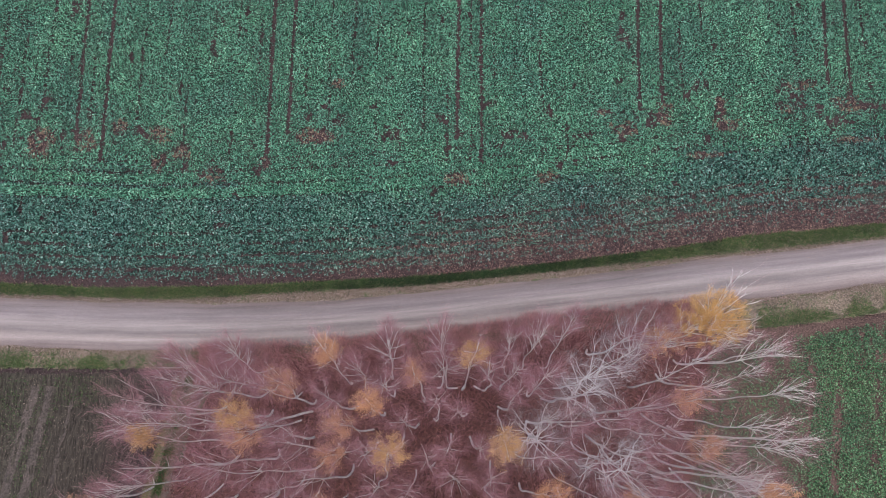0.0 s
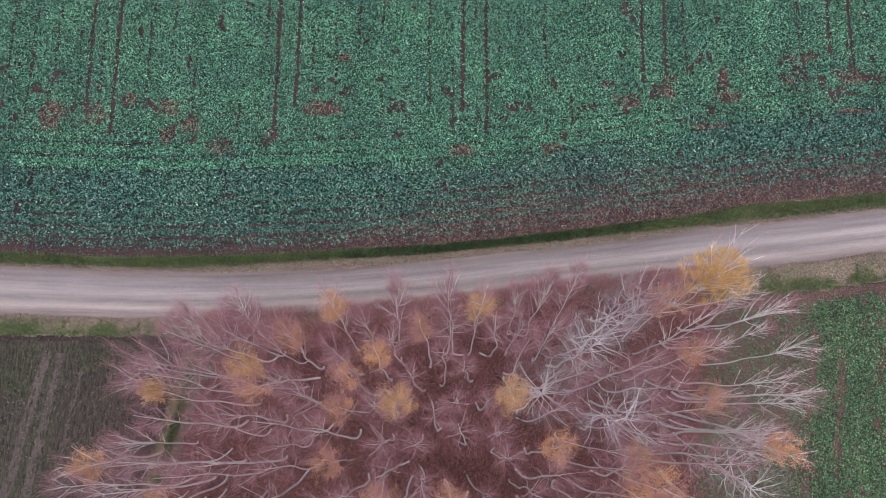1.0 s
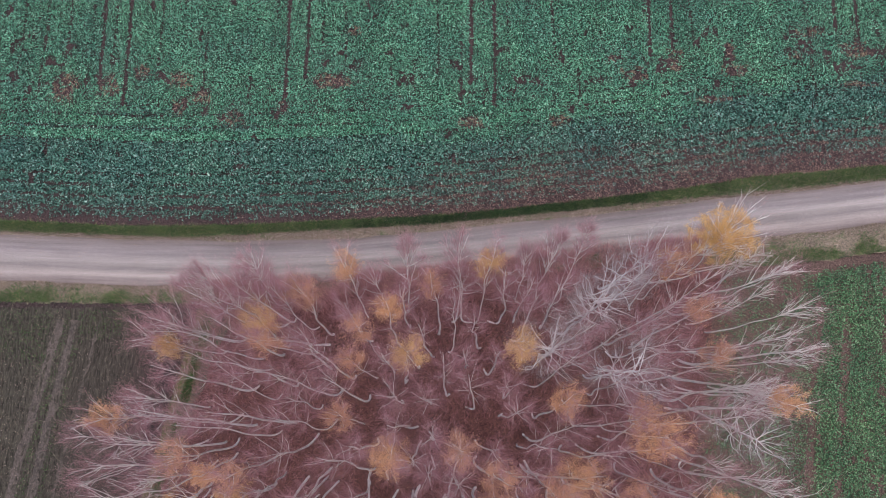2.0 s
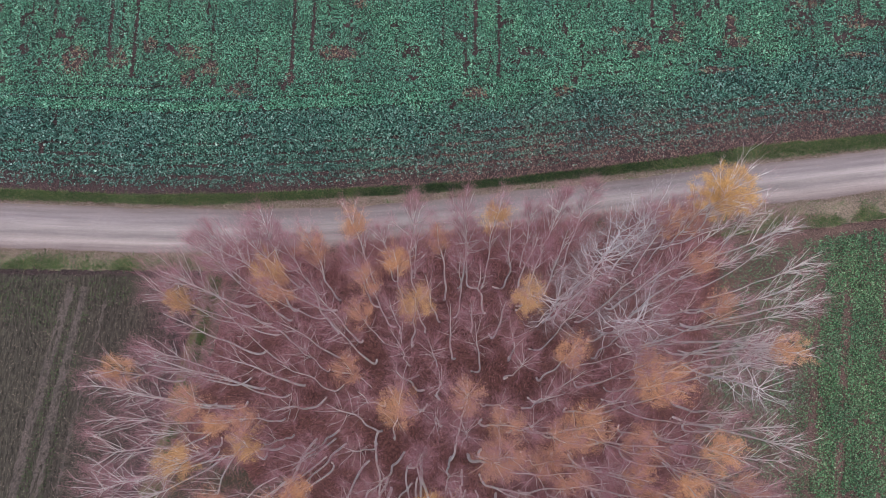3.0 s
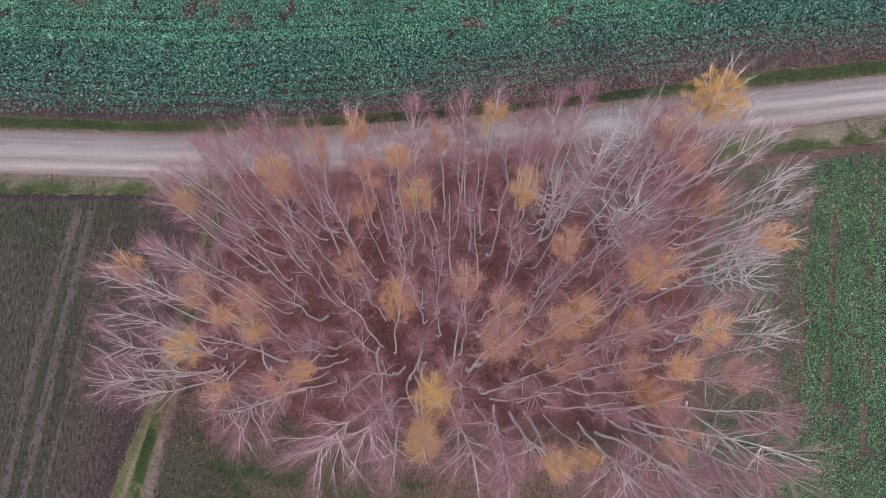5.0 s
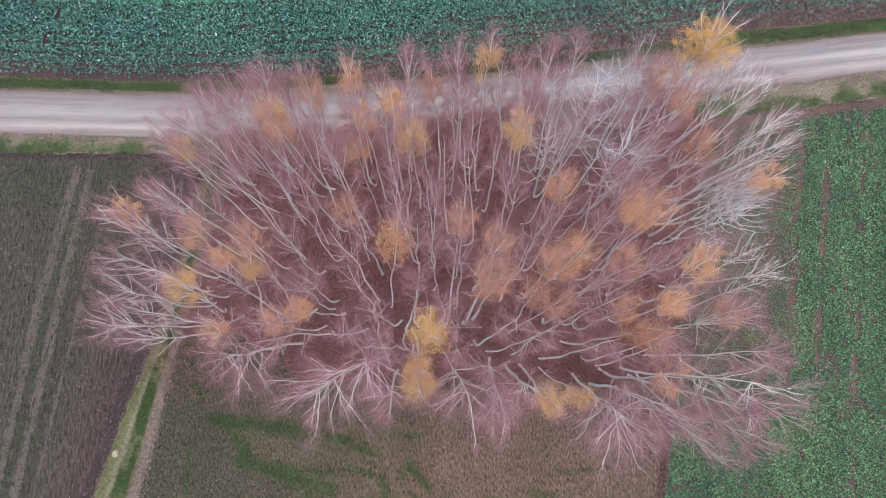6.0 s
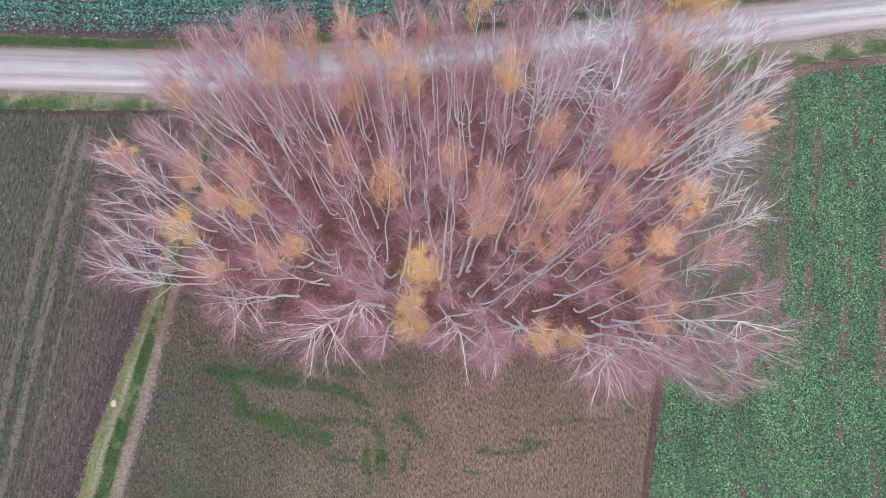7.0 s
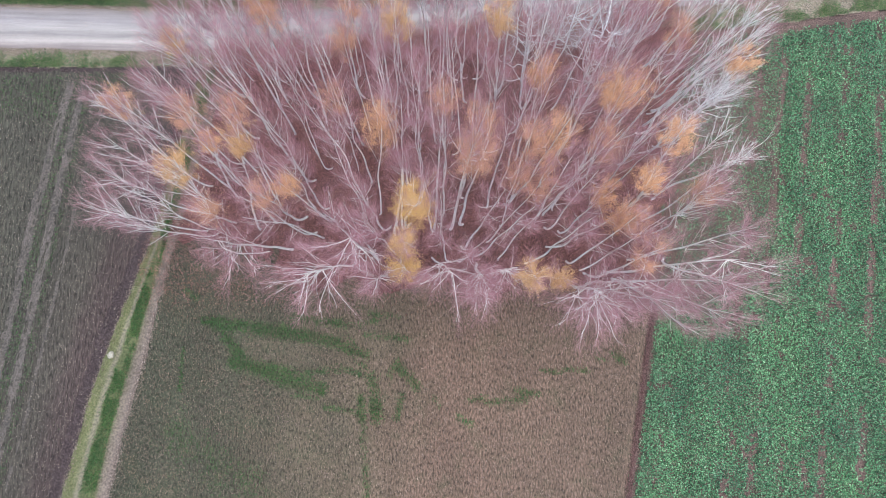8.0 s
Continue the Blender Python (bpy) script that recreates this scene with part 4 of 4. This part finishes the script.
    me = mesh_of("crown", *slivers(np.concatenate(starts), np.concatenate(tips), width), TWIG_GREY if wide else TWIG_PALE if low == "w" and rng.random() < 0.35 else TWIG)
    crown = part("crown", me, root, "fine grey twigs" if wide else "fine purple-brown twigs", "stuff")
    # leaves that still hang, in clumps about the twigs
    if low in "poy":
        many = {"p": 4000, "o": 6200, "y": 6200, "O": 7400, "Y": 8500}[kind]
        nl = int(many * (0.4 + 0.45 * r) * (1.7 if kind == "Y" and x > 10 else 1.0))
        full = kind in "OY"
        down = (0.10 if full and x > 10 else 0.19 if full else 0.115) * h
        top = on_trunk(1 - down / h) + [0, 0, 0.1]
        size = np.array([0.74 * r, 0.74 * r, (1.9 if full else 1.3) * r]) if x < 10 or not full else np.array([0.95 * r, 0.72 * r, 0.85 * r])
        # leaves sit along the twigs that reach into the leafy part of the crown
        inn = np.sum(((tip - top) / size) ** 2, axis=1) < rng.uniform(0.35, 1.45, nt_)
        ne = 170 if full else 40
        extra = top + unit(ne) * (rng.random((ne, 1)) ** 0.4) * size
        a0, a1 = np.concatenate([t0[inn], extra]), np.concatenate([tip[inn], extra + rng.normal(0, 0.25, (ne, 3)) + [0, 0, 0.25]])
        j = rng.integers(0, len(a0), nl)
        p = a0[j] + (a1 - a0)[j] * rng.uniform(0.1, 1.1, (nl, 1)) + rng.normal(0, 0.085, (nl, 3))
        al = unit(nl) * rng.uniform(0.036, 0.060, nl)[:, None]
        lf = unit(nl) + [0, 0, 0.8]
        lf /= np.linalg.norm(lf, axis=1, keepdims=True)
        m_ = {"p": LEAF_ROSE, "o": LEAF_ORANGE, "y": LEAF_GOLD if kind == "Y" else LEAF_YELLOW}[low]
        part("foliage", mesh_of("foliage", *leaves(p, al, rng.uniform(0.014, 0.025, nl), lf), m_), crown, {"p": "sparse russet leaves", "o": "orange leaves", "y": "yellow leaves"}[low], "stuff")
    return root


KINDS = {
    "b": ("leafless birch tree with white bark and purple-brown twigs", "birch tree"),
    "w": ("leafless birch tree with white bark leaning over the crop", "birch tree"),
    "g": ("wide leafless tree with pale grey limbs and twigs", "tree"),
    "s": ("leafless edge birch with bare white limbs spread like spokes", "birch tree"),
    "p": ("nearly bare birch tree with a few russet leaves", "birch tree"),
    "o": ("birch tree with orange autumn leaves on its crown", "birch tree"),
    "O": ("birch tree with a full orange autumn crown", "birch tree"),
    "y": ("birch tree with yellow autumn leaves on its crown", "birch tree"),
    "Y": ("birch tree with a full golden yellow crown", "birch tree"),
}
north_crop()
headland_litter()
east_crop()
grass_and_brush()

# the wood
birch(-14.6, 1.4, 10.7, -3.4, 0.5, 2.2, "b")
birch(-11.7, 2.6, 14.8, -0.9, -0.4, 1.8, "b")
birch(-12.3, 4, 13.3, 1.2, 0.5, 1.5, "b")
birch(-16.1, 3.5, 11.2, 1.6, 0.7, 1.4, "b")
birch(-8.2, 2, 16.9, 0.2, 0.7, 1.5, "p")
birch(-11.4, 1.1, 18.6, 1.8, -0.2, 1.3, "y")
birch(-9.8, 0.7, 16.7, -0.8, -0.8, 1.5, "b")
birch(-15.9, 0.6, 13.9, -1.1, -0.2, 1.5, "b")
birch(-12.8, -0.6, 14.6, -3.5, 0.6, 1, "y")
birch(-5.6, 3.2, 14.6, -0.5, 1.6, 1.3, "o")
birch(-4.3, 3.4, 14.1, 0.2, 0.1, 1.2, "b")
birch(-2.8, 3.6, 13.9, 0.4, 1.4, 1.4, "b")
birch(0.9, 3.1, 14.4, -0.4, 2.3, 1.4, "b")
birch(-0.5, 2.2, 16.6, -0.5, 1.2, 1.1, "p")
birch(-5.8, 1.7, 15.7, 0.2, 0.3, 1.2, "b")
birch(-3.4, 1.2, 18.1, 0.2, 0.5, 1, "o")
birch(-4.6, 0.3, 18.8, -0.1, 0.2, 1.2, "p")
birch(-6.5, -1.1, 17.3, -0.7, 0.7, 1.4, "b")
birch(-5, -0.9, 16.9, -0.2, -0.2, 1.2, "p")
birch(-1.1, 0.6, 16.8, -0.5, 0.1, 1.1, "b")
birch(-2, -0.3, 19.4, 0, -0.7, 1.4, "y")
birch(0.3, 0.9, 16.5, 0, 1.1, 1.1, "b")
birch(-0.1, -2.2, 17.3, -0.2, 1.4, 1, "b")
birch(-7.6, -2.2, 17.3, -1.5, 0.3, 1.4, "b")
birch(-10.4, -1.6, 17.3, -0.3, 0.1, 1.5, "b")
birch(-8.8, -3.1, 17.3, 0.7, 0, 1.3, "b")
birch(-16.6, -3, 13.9, -0.2, -0, 1.5, "b")
birch(-11.9, -2.7, 17.3, 0.2, 1.2, 1.3, "b")
birch(1.9, 2.9, 18.2, 0.4, 1.3, 1.2, "y")
birch(3.7, 2.8, 16.7, -0.7, 1, 1.1, "b")
birch(4.8, 4.6, 12.9, -0.3, 0.9, 1.2, "b")
birch(5.9, 4.4, 14.2, 0.3, 1.2, 1.3, "b")
birch(4.5, 2.9, 14.6, 0.2, 0.8, 1, "b")
birch(8.9, 3.2, 15.6, 0.5, 0.6, 2.4, "g")
birch(10.8, 5.5, 13.7, 1.3, 0.3, 1.7, "g")
birch(17.2, 6.6, 14.5, -1.6, -0, 2.3, "Y")
birch(14.2, 4.9, 12.1, -1.1, 0.7, 1.3, "o")
birch(15.5, 6.1, 12.6, -0.6, 0, 1.9, "p")
birch(18.9, 5.4, 11.2, -1, 0.5, 1.105, "w")
birch(14.7, 6.1, 12.1, 4.2, -0.2, 1.445, "w")
birch(17.1, 4.9, 13.3, 2.3, -0.4, 1.615, "w")
birch(16, 3.8, 12.4, 0.2, -1.3, 1.105, "w")
birch(18.5, 2.4, 12.4, 2.3, 0.3, 1.53, "w")
birch(12.9, 1.4, 17.5, 0.6, 0.5, 1.3, "p")
birch(16.8, 1.2, 15.5, 1.4, -0.8, 1.53, "w")
birch(16.3, -0, 15.3, 2.9, -0.7, 1.7, "w")
birch(15.3, -1.7, 13.1, 2.8, -0.6, 1.615, "w")
birch(16.2, -2.8, 13, 1.4, -0.4, 1.445, "w")
birch(6.4, 0.5, 16.4, -1, -0.9, 2.3, "g")
birch(4.5, 1.5, 19.7, -0.9, -2.5, 1.5, "y")
birch(9.7, -0.7, 19, -0.4, -1.1, 2.6, "g")
birch(11.6, 0.6, 16.8, 0.1, -0.6, 1.5, "b")
birch(10, -1.9, 17.3, -1.3, -0.1, 1.3, "b")
birch(2, 1.2, 16.2, -0.7, 0.2, 0.9, "b")
birch(1.3, -0.1, 17.3, -0.5, -0.8, 0.9, "b")
birch(2.8, -0.7, 17.3, -0.2, -0, 0.9, "b")
birch(-19.6, -3.8, 15.2, 1.3, -0.4, 1.3, "o")
birch(-17.3, -6.7, 13.6, -1.4, 0.1, 1.7, "b")
birch(-16.2, -7.1, 14.2, -0.1, -0.5, 1.3, "b")
birch(-17.1, -7.8, 13.6, -1.8, -0.8, 1.7, "b")
birch(-16, -8.2, 17.9, 2.5, -0.8, 1.5, "y")
birch(-12.9, -9.1, 19.9, 3.2, 1.3, 1.2, "y")
birch(-11.9, -6.4, 21, 2.1, -0.5, 1.2, "p")
birch(-14.6, -5.7, 18.6, 1.4, -0.4, 1.5, "p")
birch(-14.8, -6.5, 16.7, 2.6, -0.5, 0.9, "o")
birch(-9.3, -5.4, 17.3, 0.1, -1, 1.6, "b")
birch(-11.2, -7.6, 17.3, 1.8, -0.4, 1.2, "b")
birch(-8.4, -7.8, 17.3, 0.5, -1.4, 1.5, "b")
birch(-4.9, -7.1, 17.3, -1.5, 1.1, 1.4, "b")
birch(-4, -7.8, 17.8, 1.3, 2.3, 1.6, "O")
birch(-5.8, -4.1, 15.2, -0.1, 0.4, 1.3, "p")
birch(-0.9, -6.5, 17.3, -0, -0.5, 1.3, "b")
birch(-2.4, -9.1, 16.8, 0.8, 0.7, 1, "b")
birch(0.7, -5.5, 19.7, -0.1, -0.1, 1.4, "p")
birch(3.5, -3.5, 17.3, 0.2, -0.1, 1.2, "b")
birch(4, -2.2, 17.3, -1.1, -0.2, 1.1, "b")
birch(1.9, -3.1, 17.3, -0.9, 1.2, 1.3, "b")
birch(6, -3.7, 17, 0.3, 0.9, 1.4, "o")
birch(1.7, -6.5, 19.7, 1.1, -0.6, 1.5, "p")
birch(5.7, -5.2, 17.3, 0.9, 1, 1.5, "b")
birch(5.3, -7.3, 18.3, 2.2, 0.6, 1.8, "O")
birch(7.8, -7.8, 19, 2, -0.1, 1.6, "p")
birch(10.8, -4.3, 18.9, -0.5, -0.6, 1.8, "O")
birch(11.3, -5.1, 15.2, -0.7, 1.9, 1.3, "o")
birch(1.1, -9, 18.9, 1, 0.3, 1.6, "p")
birch(3.9, -9.8, 16, 2.6, 0.6, 1.5, "p")
birch(4.7, -9, 15.9, 0.1, 0.3, 1.3, "p")
birch(9, -9.4, 14.4, 1.3, -0.3, 1.3, "o")
birch(14.2, -7.4, 20.8, -1.8, -0.9, 1.4, "o")
birch(11.7, -8.9, 16.8, 1.7, -0.4, 1.6, "b")
birch(14.9, -9.4, 16, 0.4, -1, 1.7, "b")
birch(16.3, -6.3, 15.8, 1.4, -1.7, 1.615, "w")
birch(15.5, -5.1, 16.3, -1.7, -1.4, 1.105, "w")
birch(12.7, -6, 17.3, 0.7, -0.9, 1.6, "b")
birch(16.6, -1.4, 13, 1.8, -1.7, 1.53, "w")
birch(16.7, 0.3, 15.3, 2.3, -0.6, 1.615, "w")
birch(16.9, -2.7, 17.3, -1.4, -2.5, 2.1, "g")
birch(16, -0.6, 16.4, 0.5, -2.2, 1.36, "w")
birch(11.8, -1.1, 17.3, -0.9, -1.8, 1.4, "b")
birch(10.8, -0.1, 17.3, 0.3, -1.5, 1.5, "b")
birch(14.9, 1.3, 16.9, -0.7, -2.2, 1.3, "p")
birch(18.6, -1.2, 18.4, -1.7, -2.2, 1.2, "o")
birch(8.2, 2.3, 16.6, -0.1, -0.1, 1.7, "g")
birch(20.4, 5.2, 11.2, 0.2, 0.2, 1.105, "w")
birch(-3, -1.3, 17.8, 1, 0.1, 1, "b")
birch(-8.3, -0.3, 17.3, 0.6, 0.7, 1.2, "b")
birch(-9.3, 1.5, 18.6, -0.1, -2, 1.2, "p")
birch(2, -10.6, 16, 1.9, 0.3, 1.4, "b")
birch(3.1, -10.9, 15.8, 2.5, -0.2, 1.5, "b")
birch(4.4, -11.1, 15.7, 3.3, 1.4, 1.5, "b")
birch(6.9, -11.4, 15.5, 2, -0.2, 1.4, "b")
birch(8.4, -10.3, 13.9, 3, -0.7, 1.5, "o")
birch(9.6, -11.7, 16.8, 1.9, 0.3, 1.4, "p")
birch(10.8, -11.9, 11.9, 2.9, 1.2, 1.5, "b")
birch(14.5, -11.1, 15.4, 3.2, -1.1, 1.8, "b")
birch(12.4, -12.1, 14.9, 4.3, -1.8, 2.2, "s")
birch(-0.1, -11.1, 14.3, 1.2, -3.5, 2, "s")
birch(2.9, -11.9, 15.3, -0.2, -3, 1.7, "s")
birch(4.2, -12.1, 15.2, 0.4, -2.3, 1.5, "s")
birch(5.5, -12.3, 16.5, -0.1, -2.8, 1.4, "y")
birch(6.9, -12.5, 13.8, 0.7, -2.3, 1.2, "y")
birch(9.2, -12.9, 14.7, 0.1, -2.8, 2.5, "s")
birch(10.4, -13.1, 14.7, 1.1, -1.9, 2.4, "s")
birch(11.4, -12.6, 16.8, 0.6, -1.1, 1.5, "p")
birch(-5.8, -11.5, 12.1, -2, -2.7, 2.5, "s")
birch(-4.2, -11.1, 16.7, -0.2, -1.9, 2, "s")
birch(-11.1, -10.3, 12.7, -1.6, -2, 2.2, "s")
birch(-7.9, -9.5, 16.5, -2.2, -2.4, 1.7, "b")
birch(-16.3, -9.5, 13.3, -1.4, -2, 1.7, "b")
birch(-17.2, -9, 13.1, -2.2, -1.6, 1.8, "b")
birch(-14.9, -8.3, 16.5, 2.9, -3.4, 1.5, "p")
birch(-10, -8.3, 19.2, 1.5, -3.2, 1.5, "p")
birch(-7.8, -8.3, 18.5, -0.1, -2.2, 1, "o")
birch(-2.3, -8.9, 20.5, 1.7, -3.3, 1.6, "Y")
birch(-2.6, -10.9, 15.8, 1.2, -3.8, 1.4, "Y")
birch(-3.3, -10.1, 17.7, 2.1, -3.5, 1.2, "y")
birch(-3, -9.6, 16.2, 1.5, 1.3, 1.1, "b")
birch(-0.1, -9.1, 16.8, 0.7, 3.4, 1.2, "b")
birch(1.6, -8.7, 18.9, 1.3, 0.2, 1.7, "p")
birch(3.8, -7.1, 17.3, 0.3, 0.3, 1.3, "b")
birch(5.6, -6.9, 19, -0.4, -0.9, 1.4, "p")
birch(8.5, -7.3, 17.3, 0.6, -1, 1.4, "b")
birch(11.4, -7, 17.3, -0.2, -0.6, 1.5, "b")
birch(13.8, -8.2, 18.8, -2.6, -2, 1.2, "o")
birch(16, -9.3, 16.9, -1.3, -1, 1.4, "p")
birch(-8.3, -7.4, 17.3, 0.8, -1.2, 1.2, "b")
birch(-6.2, -9.4, 16.6, 0.4, -2.3, 1.5, "b")
birch(9.9, -13.8, 14.7, 0.3, -2.7, 1.8, "b")
birch(11.9, -13.4, 14.7, 1.4, -2.9, 1.8, "b")
birch(13.2, -12.7, 14.8, 2, -2.4, 1.8, "b")
birch(2.7, -13.5, 14.7, -0.1, -2.2, 1.5, "b")
birch(-3.7, -12.3, 15.1, 0.6, -2.8, 1.5, "b")
birch(-13.1, -10.7, 11.7, -0.6, -1.8, 1.6, "b")
birch(15.2, -12.7, 14, 0.9, -4.4, 1.9, "b")
birch(16.3, -11.4, 14, 1.8, -4.3, 1.9, "b")
birch(13.7, -12.9, 14.7, -0.1, -4.8, 1.7, "b")
birch(-5.5, -7.8, 17.3, 2.5, -5.2, 1.4, "b")
birch(0.8, -11.2, 15.4, -0.5, -0.9, 1.3, "b")
birch(-2.3, -9.7, 14.5, 0.9, -3.9, 1.2, "b")

# slim birches that stand between them, leaning out towards the edges of the wood
stand = [tuple(o.children[0].data.vertices[0].co[:2]) for o in scene.objects if o.name.startswith("birch_tree")]
added = 0
while added < 75:
    x, y = rng.uniform(-17.5, 18.5), rng.uniform(-12.6, 4.6)
    if y > 4.2 + 0.09 * x or y < -11.6 or (x < -10 and y < -9.2) or x < strip_east(y) + 0.8 or x > east_edge(y) - 0.4 or min((x - a) ** 2 + (y - c) ** 2 for a, c in stand) < 1.35**2:
        stand_free = False
    else:
        stand_free = True
    added += 1 if stand_free else 0.02
    if stand_free:
        stand.append((x, y))
        birch(round(x, 1), round(y, 1), 18.6 - 6.0 * max(0, (y - 0) / 5) - 3.0 * max(0, abs(x) - 12) / 6 - 2.5 * max(0, -8 - y) / 5 + rng.normal(0, 0.6), 0.06 * x + rng.normal(0, 0.4), 0.0 + 0.35 * max(0, y - 1) - 0.6 * max(0, -8 - y) + rng.normal(0, 0.4), rng.uniform(1.0, 1.5), "w" if x > 15 else "b")


# ---- small things ----
def stone(x, y, z, size):
    bm = bmesh.new()
    bmesh.ops.create_icosphere(bm, subdivisions=3, radius=size)
    for v in bm.verts:
        v.co *= 1 + 0.35 * (noise.noise(v.co * (1.6 / size)) + 0.4 * noise.noise(v.co * (4 / size)))
        v.co.z *= 0.62
    me = bpy.data.meshes.new("stone")
    bm.to_mesh(me)
    bm.free()
    me.materials.append(STONE)
    ob = new("stone", me)
    ob.location = (x, y, z)
    return tagged(ob, "pale rounded stone lying on the grassy field track", "stone")


stone(-23.4, -17.9, 0.13, 0.24)
